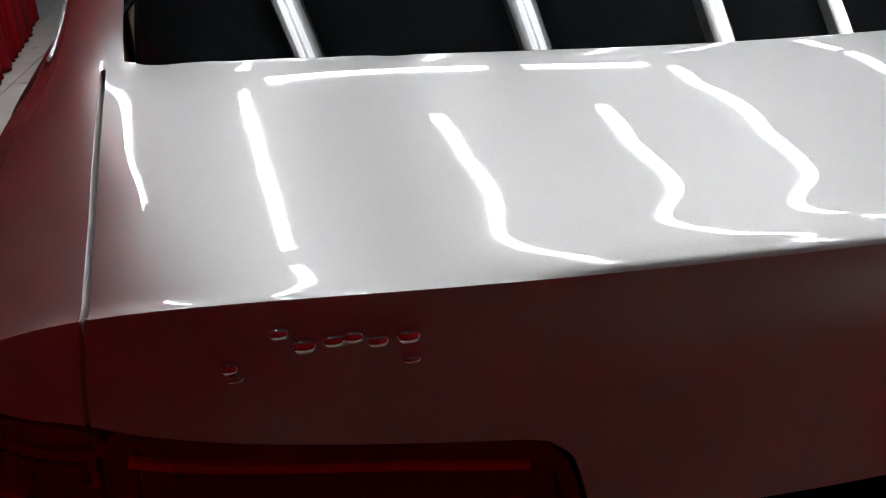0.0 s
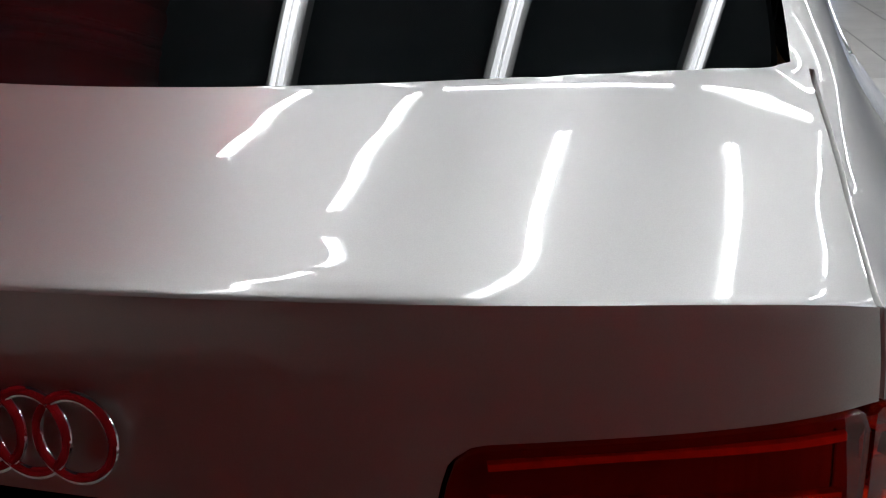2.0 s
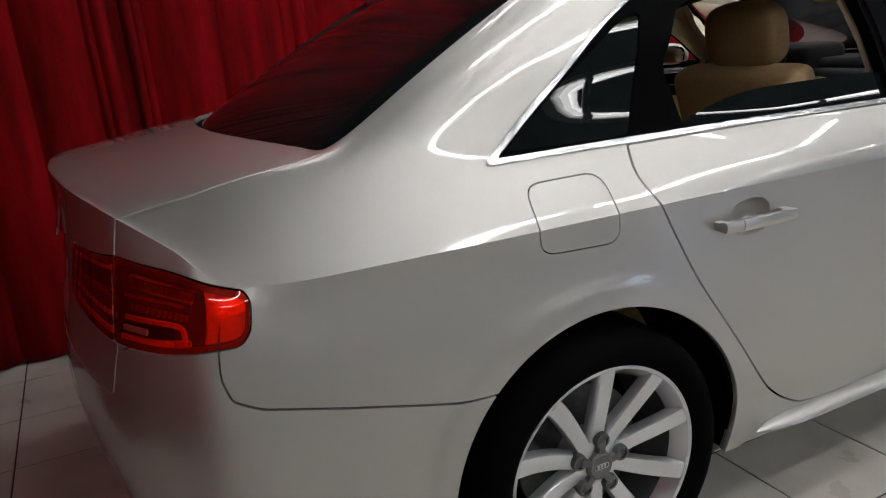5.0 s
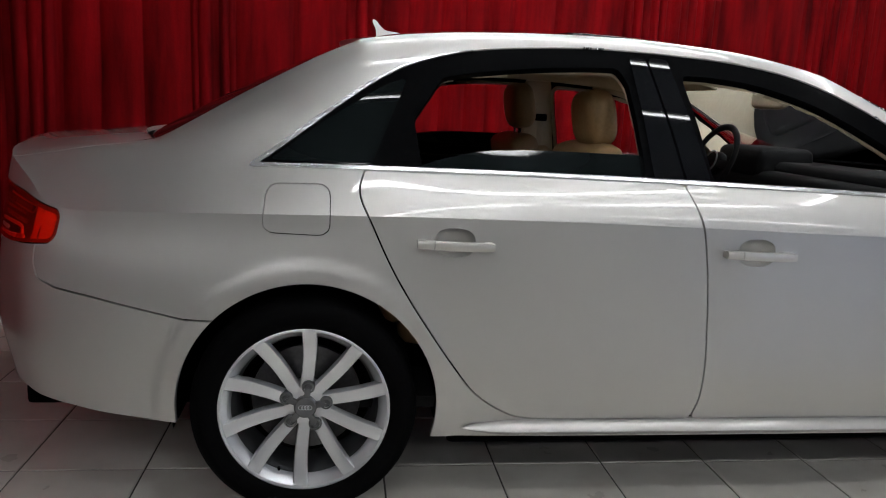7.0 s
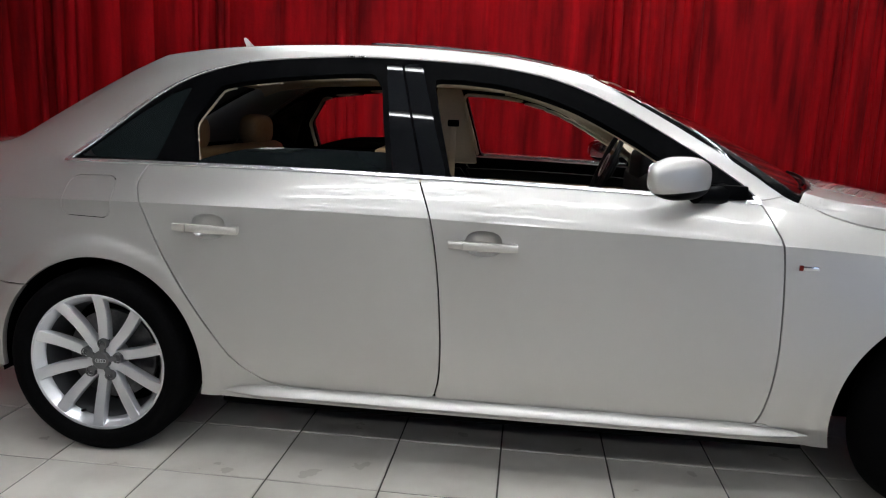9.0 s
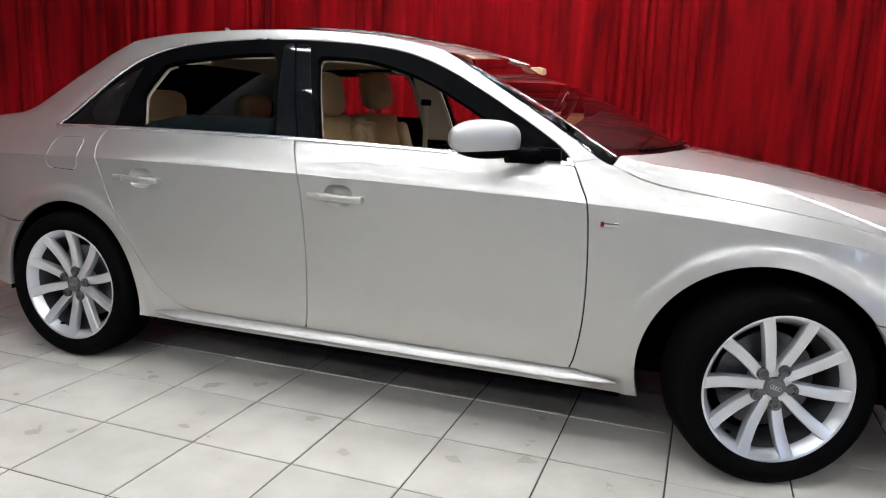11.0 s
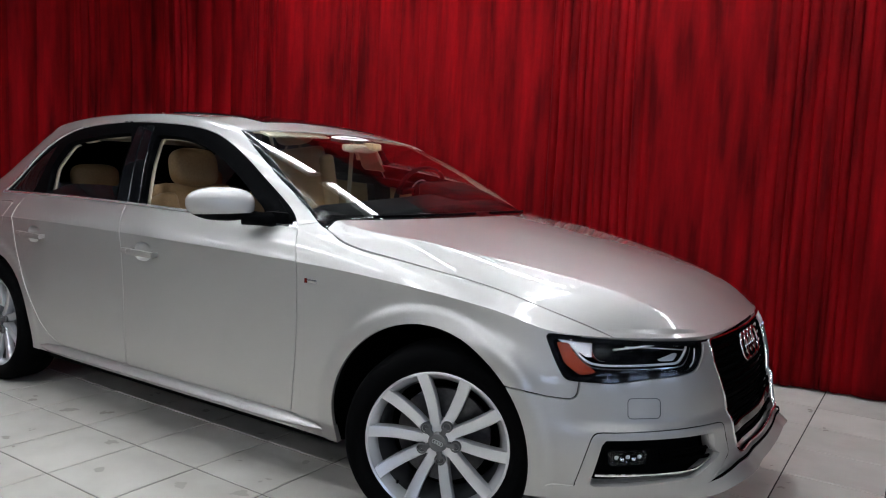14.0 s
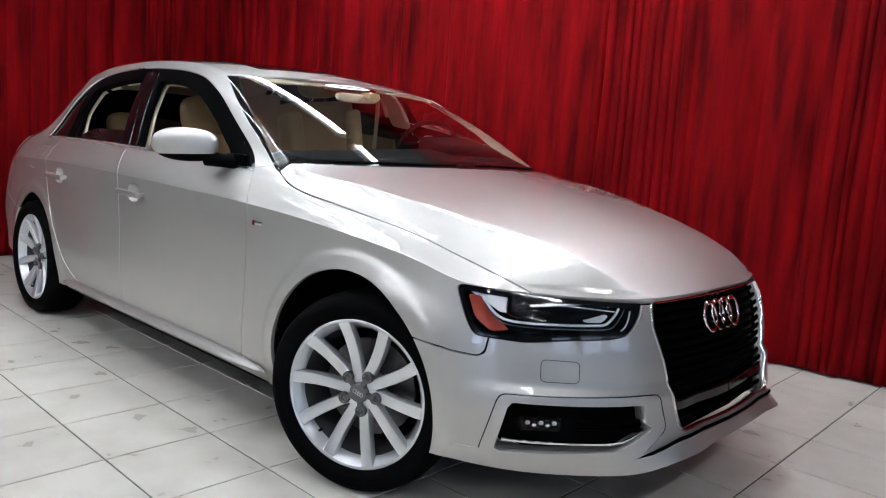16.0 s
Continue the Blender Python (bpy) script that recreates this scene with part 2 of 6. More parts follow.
ROW_BOTTOM = [(0, -.97, 0, .34), (.33, -.95, .33, .34), (.6, -.885, .6, .335), (.8, -.8, .72, .33), (1.03, -.7, .80, .32)] + flank(
    (-.6, .84, .31), (-.42, .872, .285), (-.2, .885, .262), (0, .885, .25), (.3, .875, .235), (.6, .875, .23), (1.1, .875, .228), (1.7, .875, .228),
    (2.3, .875, .228), (2.6, .885, .225), (2.85, .885, .225), (3.05, .88, .235), (3.176, .86, .235)) + [
    (5.05, 3.3, .8, .238), (5.25, 3.48, .64, .238), (5.42, 3.60, .48, .242), (5.5, 3.645, .41, .256), (5.7, 3.69, .2, .28), (5.85, 3.697, 0, .285)]
ROW_LOW = [(0, -1.006, 0, .55), (.33, -.985, .33, .55), (.6, -.92, .61, .55), (.8, -.83, .735, .54), (1.03, -.72, .82, .53)] + flank(
    (-.6, .845, .5), (-.42, .874, .48), (-.2, .896, .47), (0, .905, .47), (.3, .906, .43), (.6, .907, .40), (1.1, .91, .39), (1.7, .91, .385),
    (2.3, .91, .39), (2.6, .912, .44), (2.85, .91, .45), (3.05, .895, .42), (3.176, .873, .40)) + [
    (5.05, 3.31, .81, .39), (5.25, 3.48, .645, .385), (5.5, 3.615, .41, .38), (5.7, 3.662, .2, .38), (5.85, 3.675, 0, .38)]
ROW_MID = [(0, -.972, 0, .78), (.33, -.952, .33, .78), (.6, -.893, .615, .775), (.8, -.82, .73, .76), (1.03, -.72, .80, .72)] + flank(
    (-.6, .828, .68), (-.42, .862, .665), (-.2, .887, .665), (0, .899, .665), (.3, .902, .645), (.6, .907, .62), (1.1, .911, .61), (1.7, .912, .60),
    (2.3, .911, .6), (2.6, .91, .65), (2.85, .91, .67), (3.05, .893, .64), (3.176, .866, .59)) + [
    (5.05, 3.3, .8, .56), (5.25, 3.47, .64, .55), (5.5, 3.605, .41, .55), (5.7, 3.642, .2, .55), (5.85, 3.653, 0, .55)]
ROW_UNDER = [(0, -.946, 0, .962), (.33, -.924, .34, .957), (.6, -.867, .61, .942), (.8, -.785, .712, .89), (1.03, -.7, .782, .83)] + flank(
    (-.6, .80, .82), (-.42, .834, .827), (-.2, .857, .834), (0, .876, .839), (.3, .889, .843), (.6, .9015, .845), (1.1, .9065, .84), (1.6, .9085, .829),
    (2.0, .907, .82), (2.3, .904, .812), (2.6, .896, .79), (2.85, .883, .758), (3.05, .87, .717), (3.176, .843, .682)) + [
    (5.05, 3.283, .783, .672), (5.25, 3.447, .63, .665), (5.5, 3.575, .41, .66), (5.7, 3.608, .2, .66), (5.85, 3.618, 0, .66)]
ROW_CREASE = [(0, -.957, 0, 1.026), (.33, -.924, .34, 1.0155), (.6, -.856, .604, .9925), (.8, -.775, .70, .936), (1.03, -.69, .768, .867)] + flank(
    (-.6, .795, .863), (-.42, .829, .869), (-.2, .857, .877), (0, .8725, .882), (.3, .887, .888), (.6, .900, .890), (1.1, .9055, .886), (1.6, .9075, .876),
    (2.0, .9055, .868), (2.3, .902, .86), (2.6, .896, .842), (2.85, .882, .815), (3.05, .858, .78), (3.176, .829, .744)) + [
    (5.05, 3.265, .77, .732), (5.25, 3.42, .62, .722), (5.5, 3.542, .41, .716), (5.7, 3.574, .2, .717), (5.85, 3.583, 0, .718)]
ROW_SHOULDER = [(0, -.935, 0, 1.04), (.33, -.905, .335, 1.03), (.6, -.842, .583, 1.005), (.8, -.765, .674, .964), (1.03, -.68, .737, .928)] + flank(
    (-.6, .757, .925), (-.42, .786, .93), (-.2, .813, .936), (0, .832, .941), (.3, .855, .945), (.6, .8725, .948), (1.1, .8835, .946), (1.6, .8845, .937),
    (2.0, .8825, .925), (2.3, .8775, .911), (2.6, .869, .885), (2.85, .855, .85), (3.05, .83, .812), (3.176, .795, .774)) + [
    (5.05, 3.245, .735, .758), (5.25, 3.39, .6, .743), (5.5, 3.507, .4, .736), (5.7, 3.538, .195, .736), (5.85, 3.548, 0, .737)]
ROW_BELT = [(0, -.88, 0, 1.034), (.33, -.862, .325, 1.04), (.6, -.81, .556, 1.02), (.8, -.74, .64, 1.004), (1.03, -.665, .69, .992)] + flank(
    (-.6, .70, .99), (-.42, .72, .995), (-.2, .738, .999), (0, .758, 1.001), (.3, .786, 1.002), (.6, .815, 1.003), (1.1, .843, 1.002), (1.6, .85, .993),
    (2.0, .848, .98), (2.3, .84, .96), (2.6, .82, .925), (2.85, .79, .886), (3.05, .755, .845), (3.176, .715, .806)) + [
    (5.05, 3.22, .655, .788), (5.25, 3.35, .55, .77), (5.5, 3.456, .37, .765), (5.7, 3.49, .18, .766), (5.85, 3.5, 0, .767)]
ROW_PILLAR = [(0, -.8, 0, 1.045), (.33, -.785, .31, 1.05), (.6, -.745, .515, 1.04), (.8, -.7, .592, 1.03), (1.03, -.64, .623, 1.03)] + flank(
    (-.6, .645, 1.036), (-.42, .677, 1.043), (-.2, .69, 1.11), (0, .703, 1.172), (.3, .722, 1.213), (.6, .735, 1.226), (1.1, .75, 1.23), (1.6, .765, 1.195),
    (2.0, .795, 1.068), (2.3, .805, .977), (2.6, .755, .947), (2.85, .7, .911), (3.05, .65, .872), (3.176, .6, .836)) + [
    (5.05, 3.18, .55, .823), (5.25, 3.27, .46, .811), (5.5, 3.35, .31, .812), (5.7, 3.39, .15, .816), (5.85, 3.4, 0, .818)]
ROW_RAIL = [(0, -.76, 0, 1.05), (.33, -.75, .28, 1.047), (.6, -.715, .46, 1.042), (.8, -.68, .54, 1.032), (1.03, -.63, .575, 1.028)] + flank(
    (-.58, .61, 1.04), (-.45, .632, 1.06), (-.2, .612, 1.19), (0, .592, 1.3), (.15, .59, 1.36), (.35, .6, 1.4), (.7, .612, 1.421), (1.1, .618, 1.424),
    (1.4, .624, 1.402), (1.61, .642, 1.35), (2.0, .735, 1.136), (2.3, .772, .984), (2.6, .7, .963), (2.95, .59, .908), (3.176, .51, .857)) + [
    (5.05, 3.16, .46, .846), (5.25, 3.22, .37, .839), (5.5, 3.28, .25, .84), (5.7, 3.31, .12, .843), (5.85, 3.32, 0, .845)]
ROW_ROOF = [(0, -.68, 0, 1.055), (.33, -.67, .2, 1.053), (.6, -.655, .31, 1.051), (.8, -.635, .36, 1.05), (1.03, -.61, .375, 1.052)] + flank(
    (-.54, .36, 1.06), (-.45, .345, 1.104), (-.2, .33, 1.245), (0, .33, 1.352), (.15, .33, 1.403), (.35, .34, 1.434), (.7, .35, 1.455), (1.1, .35, 1.457),
    (1.4, .35, 1.44), (1.61, .36, 1.4), (2.0, .4, 1.215), (2.3, .42, 1.058), (2.42, .42, 1.006), (2.6, .41, .987), (2.95, .36, .933), (3.176, .3, .886)) + [
    (5.05, 3.14, .27, .878), (5.25, 3.17, .215, .874), (5.5, 3.2, .14, .875), (5.85, 3.22, 0, .878)]
ROW_CENTRE = [(0, -.6, 0, 1.058), (.6, -.592, 0, 1.058), (1.03, -.575, 0, 1.06)] + flank(
    (-.545, 0, 1.068), (-.45, 0, 1.122), (-.2, 0, 1.265), (0, 0, 1.37), (.15, 0, 1.418), (.35, 0, 1.447), (.7, 0, 1.466), (1.1, 0, 1.467),
    (1.4, 0, 1.452), (1.61, 0, 1.418), (2.0, 0, 1.248), (2.3, 0, 1.098), (2.47, 0, 1.02), (2.6, 0, 1.0), (2.95, 0, .948)) + [
    (4.926, 3.11, 0, .912), (5.25, 3.12, 0, .906), (5.85, 3.13, 0, .905)]
ROWS_LOWER = [ROW_BOTTOM, ROW_LOW, ROW_MID, ROW_UNDER, ROW_CREASE]
ROWS_UPPER = [ROW_CREASE, ROW_SHOULDER, ROW_BELT, ROW_PILLAR, ROW_RAIL, ROW_ROOF, ROW_CENTRE]
U_END = 5.85
ARCH_R = (0.008, 0.325, 0.368)
ARCH_F = (2.782, 0.330, 0.382)


def fair_row(row, uq, sigma=0.035):
    """A smooth line through the row's points, mirrored at both ends of the car."""
    r = np.array(row, float)
    lo = r[1:4][::-1] * [-1, 1, -1, 1]
    hi = r[-4:-1][::-1] * [-1, 1, -1, 1] + [2 * U_END, 0, 0, 0]
    r = np.vstack([lo, r, hi])
    u, p = r[:, 0], r[:, 1:]
    m = np.gradient(p, u, axis=0)
    fine = np.arange(-0.3, U_END + 0.3, 0.005)
    i = np.clip(np.searchsorted(u, fine) - 1, 0, len(u) - 2)
    h = (u[i + 1] - u[i])[:, None]
    t = ((fine - u[i]) / h[:, 0])[:, None]
    q = ((2 * t ** 3 - 3 * t ** 2 + 1) * p[i] + (t ** 3 - 2 * t ** 2 + t) * h * m[i] + (-2 * t ** 3 + 3 * t ** 2) * p[i + 1] + (t ** 3 - t ** 2) * h * m[i + 1])
    k = np.arange(-24, 25) * 0.005
    g = np.exp(-0.5 * (k / sigma) ** 2)
    g /= g.sum()
    pad = np.vstack([np.repeat(q[:1], 24, 0), q, np.repeat(q[-1:], 24, 0)])
    q = np.stack([np.convolve(pad[:, c], g, "valid") for c in range(3)], 1)
    return np.stack([np.interp(uq, fine, q[:, c]) for c in range(3)], 1)


def ease(t):
    t = np.clip(t, 0, 1)
    return t * t * (3 - 2 * t)


def lerp(x, pts):
    a = np.array(pts, float)
    return np.interp(x, a[:, 0], a[:, 1])


def smooth_lerp(x, pts):
    a = np.array(curve(pts, 12))
    return np.interp(x, a[:, 0], a[:, 1])


def deck_height(x, w):
    """Height of the boot lid at (x, half width)."""
    lip = -.957 + .106 * (w / .611) ** 2
    d = x - lip
    crown = smooth_lerp(d, [(-.02, 0), (0, 0), (.05, .015), (.12, .045), (.2, .06), (.3, .07), (.4, .08), (.6, .07)])
    rise = smooth_lerp(d, [(-.02, -.014), (0, 0), (.012, .004), (.03, .0065), (.08, .0095), (.16, .0185), (.26, .031), (.38, .0435), (.6, .06)])
    deck = 1.026 - .034 * (w / .611) ** 2 + rise + (w ** 2 - 1.2 * w ** 4) * crown
    return deck


def top_height(x, w):
    """Height of boot lid, rear window, roof, windscreen and bonnet at (x, half width)."""
    deck = deck_height(x, w)
    hood_line = [(2.2, 1.075), (2.45, 1.032), (2.7, .992), (2.95, .948), (3.15, .905), (3.3, .866), (3.4, .827), (3.48, .786), (3.54, .75), (3.583, .718), (3.67, .64)]
    hood_fall = [(2.3, .08), (2.6, .098), (2.9, .12), (3.2, .165), (3.5, .19), (3.62, .18)]
    roof_line = [(-.1, 1.35), (.055, 1.396), (.2, 1.426), (.4, 1.45), (.7, 1.466), (1.0, 1.467), (1.3, 1.45), (1.5, 1.42), (1.61, 1.396), (1.685, 1.375), (1.8, 1.335)]

    def roof_at(q):
        return smooth_lerp(q, roof_line) - .105 * w ** 2

    def hood_at(q):
        return smooth_lerp(q, hood_line) - lerp(q, hood_fall) * w ** 2
    xb, xt = -.586 + .141 * (w / .637) ** 2, .055 + .075 * (w / .58) ** 2
    s = (x - xb) / (xt - xb)
    zb, zt = deck_height(xb, w) - .002, roof_at(xt)
    rear = zb + (zt - zb) * s + .016 * 4 * s * (1 - s)
    xt2, xb2 = 1.685 - .075 * (w / .64) ** 2, 2.48 - .22 * (w / .8) ** 2
    s2 = (x - xt2) / (xb2 - xt2)
    zt2, zb2 = roof_at(xt2), hood_at(xb2) - .006
    screen = zt2 + (zb2 - zt2) * s2 + .02 * 4 * s2 * (1 - s2)
    roof, hood = roof_at(x), hood_at(x)
    out = np.where(x < xb, deck, np.where(x < xt, rear, np.where(x < xt2, roof, np.where(x < xb2, screen, hood))))
    return out


def blurred(g, n):
    """A soft copy of the sheet; its first row stays where it is."""
    edge = g[:1].copy()
    for _ in range(n):
        p = np.concatenate([2 * g[:1] - g[1:2], g, g[-1:]])
        p = .25 * p[:-2] + .5 * p[1:-1] + .25 * p[2:]
        q = np.concatenate([2 * p[:, :1] - p[:, 1:2], p, 2 * p[:, -1:] - p[:, -2:-1]], 1)
        g = .25 * q[:, :-2] + .5 * q[:, 1:-1] + .25 * q[:, 2:]
        g[:1] = edge
    return g


def faired(g, uq, upper):
    """Evens out ripples along the flanks and over the corners of the sheet."""
    def ramp(a, b):
        return np.clip((uq - a) / (b - a), 0, 1)
    along = (ramp(1.2, 1.5) * ramp(4.75, 4.5))[None, :, None]
    rows = np.arange(len(g))
    low = np.clip((30 - rows) / 6, 0, 1)[:, None, None] if upper else 1.0
    for _ in range(800):
        mid = .25 * g[:, :-2] + .5 * g[:, 1:-1] + .25 * g[:, 2:]
        g[:, 1:-1] += along[:, 1:-1] * low * (mid - g[:, 1:-1])
    if upper:
        tail = ramp(.3, .55) * ramp(1.75, 1.45)
        nose = ramp(4.3, 4.7) * ramp(5.83, 5.6)
        both = (np.maximum(tail, nose)[None, :] * np.clip((50 - rows) / 8, 0, 1)[:, None])[:, :, None]
        for _ in range(70):
            mid = g.copy()
            mid[1:-1, 1:-1] = .25 * g[1:-1, 1:-1] + .125 * (g[:-2, 1:-1] + g[2:, 1:-1] + g[1:-1, :-2] + g[1:-1, 2:]) + .0625 * (g[:-2, :-2] + g[2:, :-2] + g[:-2, 2:] + g[2:, 2:])
            g = g + both * (mid - g)
        # corners beside boot lid and bonnet
        end = np.maximum(ease(ramp(.64, .88)) * ease(ramp(1.5, 1.2)), ease(ramp(4.7, 4.95)) * ease(ramp(5.6, 5.35)))
        zone = (end[None, :] * (ease((40 - rows) / 18) * (rows > 0))[:, None])[:, :, None]
        g = g + zone * (blurred(g, 170) - g)
        # quarter panels: a long, even barrel from the crease to the screen pillar
        hip = ease(ramp(.9, 1.15)) * ease(ramp(2.4, 1.9))
        zone = (hip[None, :] * (ease((42 - rows) / 12) * (rows > 0))[:, None])[:, :, None]
        soft = blurred(g, 90)
        soft = 2 * soft - blurred(soft, 90)
        g = g + zone * (soft - g)
        # front wings: long, even lines from the doors to the lamps
        wing = ease(ramp(3.85, 4.1)) * ease(ramp(5.15, 4.85))
        reach = lerp(uq, [(4.0, 32), (4.3, 46)])[None, :]
        zone = (wing[None, :] * ease((reach - rows[:, None]) / 12) * (rows > 0)[:, None])[:, :, None]
        soft = blurred(g, 110)
        soft = 2 * soft - blurred(soft, 110)
        g = g + zone * (soft - g)
        # doors: one clean arc from the crease to the belt
        door = ease(ramp(1.55, 1.95)) * ease(ramp(4.15, 3.95))
        t = np.clip(rows / 24, 0, 1)[:, None, None]
        arc = g[:1] * (1 - t) * (1 - 2 * t) + g[12:13] * 4 * t * (1 - t) + g[24:25] * t * (2 * t - 1)
        g[:25] += door[None, :, None] * (arc[:25] - g[:25])
        # bonnet: a folded edge on each side of the flat top
        x, w = g[:, :, 0], g[:, :, 1]
        fold = lerp(x, [(2.3, .80), (2.45, .782), (2.56, .757), (2.77, .698), (2.96, .634), (3.14, .566), (3.31, .512), (3.43, .475), (3.53, .43)])
        edge = lerp(x, [(2.36, .835), (2.5, .842), (2.8, .82), (3.05, .782), (3.2, .745), (3.3, .715), (3.6, .62)])
        inner = np.clip(1 - (fold - w) / .42, 0, 1) ** 2
        outer = np.clip((edge - w) / np.maximum(edge - fold, .02), 0, 1)
        crest = np.where(w < fold, inner, outer)
        g[:, :, 2] += .017 * crest * ease((x - 2.34) / .3) * ease((3.56 - x) / .15) * (rows[:, None] > 4)
    return g


def sculpted(g, uq):
    """Steps the lower front bumper out below a soft ledge, and flares the wheel arches."""
    side = np.cross(np.gradient(g, axis=0), np.gradient(g, uq, axis=1))
    side /= np.maximum(np.linalg.norm(side, axis=2, keepdims=True), 1e-9)
    side *= np.sign((side * (g - [1.4, 0, .7])).sum())
    zone = ease((uq - 4.9) / .25) * ease((5.70 - uq) / .12)
    z = g[:, :, 2]
    step = ease((.478 - z) / .03) * ease((z - .20) / .06)
    flare = np.zeros(z.shape)
    for cx, cz, r in (ARCH_R, ARCH_F):
        d = np.hypot(g[:, :, 0] - cx, z - cz) - r
        flare = np.maximum(flare, ease((.070 - d) / .032))
    return g + side * (.016 * zone[None, :] * step + .0055 * flare)[:, :, None]


def patch(rows, v0, steps, mirror_end):
    """The sheet through the rows: places, normals, (u, v) and quads."""
    uq = np.concatenate([np.linspace(0, 1.1, 110)[:-1], np.linspace(1.1, 4.85, 290)[:-1], np.linspace(4.85, U_END, 100)])
    p = np.stack([fair_row(r, uq) for r in rows])
    if mirror_end:
        for k in range(1, len(p)):
            x, w = p[k, :, 0], p[k, :, 1]
            flat = top_height(x, w)
            if k >= 4:
                share = np.ones(len(x))
            elif k == 3:
                share = np.clip((x - 2.42) / .2, 0, 1) + np.clip((-.42 - x) / .1, 0, 1)
            elif k == 2:
                share = np.clip((x - 3.15) / .15, 0, 1) + np.clip((-.76 - x) / .06, 0, 1)
            else:
                share = np.clip((x - 3.25) / .1, 0, 1) + np.clip((-.80 - x) / .06, 0, 1)
            p[k, :, 2] = p[k, :, 2] * (1 - share) + flat * share
    end = p[-2] * [1, -1, 1] if mirror_end else 2 * p[-1] - p[-2]
    p = np.concatenate([(2 * p[0] - p[1])[None], p, end[None]])
    out, vs = [], []
    for i in range(1, len(p) - 2):
        a, b, c, d = p[i - 1:i + 3]
        n1, n2, n3 = (np.maximum(np.linalg.norm(q - r, axis=1, keepdims=True), 1e-4) ** 0.5 for q, r in ((b, a), (c, b), (d, c)))
        m1 = ((b - a) / n1 - (c - a) / (n1 + n2) + (c - b) / n2) * n2
        m2 = ((c - b) / n2 - (d - b) / (n2 + n3) + (d - c) / n3) * n2
        last = i == len(p) - 3
        for k in range(steps + (1 if last else 0)):
            t = k / steps
            out.append((2 * t ** 3 - 3 * t ** 2 + 1) * b + (t ** 3 - 2 * t ** 2 + t) * m1 + (-2 * t ** 3 + 3 * t ** 2) * c + (t ** 3 - t ** 2) * m2)
            vs.append(v0 + i - 1 + t)
    g = np.stack(out)
    if mirror_end:
        g[-1, :, 1] = 0
    g[:, 0, 1] = g[:, -1, 1] = 0
    if mirror_end:
        vv = np.array(vs)[:, None]
        limit = np.interp(uq, [.5, .72, 1.05, 1.25, 1.33, 1.4, 4.05, 4.15, 4.9, 5.2, 5.35], [3.0, 5.2, 6.1, 6.5, 7.9, 7.9, 7.9, 6.6, 6.0, 4.6, 3.0])[None]
        soft = np.where((uq > 1.33) & (uq < 4.1), .08, .9)[None]
        share = np.clip((vv - limit) / soft, 0, 1)
        share = share * share * (3 - 2 * share)
        share[:, (uq < .5) | (uq > 5.35)] = 1
        g[:, :, 2] = g[:, :, 2] * (1 - share) + top_height(g[:, :, 0].ravel(), g[:, :, 1].ravel()).reshape(g.shape[:2]) * share
        g[0] = p[1]
    g = faired(g, uq, mirror_end)
    if not mirror_end:
        g = sculpted(g, uq)
    du = np.gradient(g, uq, axis=1)
    dv = np.gradient(g, axis=0)
    if mirror_end:
        dv[-1] = g[-2] * [1, -1, 1] - g[-2]
    du[:, 0] = du[:, -1] = (0, 1, 0)
    du[:, -1] = (0, -1, 0)
    n = np.cross(dv, du)
    n /= np.maximum(np.linalg.norm(n, axis=2, keepdims=True), 1e-9)
    g[:, :, 1] *= -1
    n[:, :, 1] *= -1
    nv, nu = g.shape[:2]
    ii = (np.arange(nv - 1)[:, None] * nu + np.arange(nu - 1)).ravel()
    faces = [tuple(f) for f in np.stack([ii, ii + 1, ii + nu + 1, ii + nu], 1).tolist()]
    uv = np.stack(np.meshgrid(uq, vs), 2).reshape(-1, 2)
    out_n = n.reshape(-1, 3)
    mid = g.reshape(-1, 3)
    if (out_n * (mid - [1.4, 0, 0.7])).sum() < 0:
        out_n = -out_n
    return {"V": mid, "N": out_n, "UV": uv, "F": faces}


LOWER = patch(ROWS_LOWER, 0, 12, False)
UPPER = patch(ROWS_UPPER, 4, 12, True)


def clip(pc, f):
    """Keeps what lies where f is negative, with clean edges along f = 0."""
    V, N, UV = pc["V"], pc["N"], pc["UV"]
    f = np.where(np.abs(f) < 1e-7, -1e-7, f)
    inside = (f < 0).tolist()
    fl = f.tolist()
    extra, weights, made, out = [], [], {}, []
    nv = len(V)
    for face in pc["F"]:
        k = 0
        for i in face:
            k += inside[i]
        if k == len(face):
            out.append(face)
        elif k:
            poly = []
            for a, b in zip(face, face[1:] + face[:1]):
                if inside[a]:
                    poly.append(a)
                if inside[a] != inside[b]:
                    key = (a, b) if a < b else (b, a)
                    if key not in made:
                        made[key] = nv + len(extra)
                        extra.append(key)
                        weights.append(fl[key[0]] / (fl[key[0]] - fl[key[1]]))
                    poly.append(made[key])
            if len(poly) > 2:
                out.append(tuple(poly))
    if extra:
        e, w = np.array(extra), np.array(weights)[:, None]
        V, N, UV = (np.vstack([q, q[e[:, 0]] * (1 - w) + q[e[:, 1]] * w]) for q in (V, N, UV))
    used = np.zeros(len(V), bool)
    for face in out:
        used[list(face)] = True
    index = (np.cumsum(used) - 1).tolist()
    return {"V": V[used], "N": N[used], "UV": UV[used], "F": [tuple(index[i] for i in face) for face in out]}


def mirrored(pc):
    s = np.array([1, -1, 1])
    return {"V": pc["V"] * s, "N": pc["N"] * s, "UV": pc["UV"], "F": [f[::-1] for f in pc["F"]]}


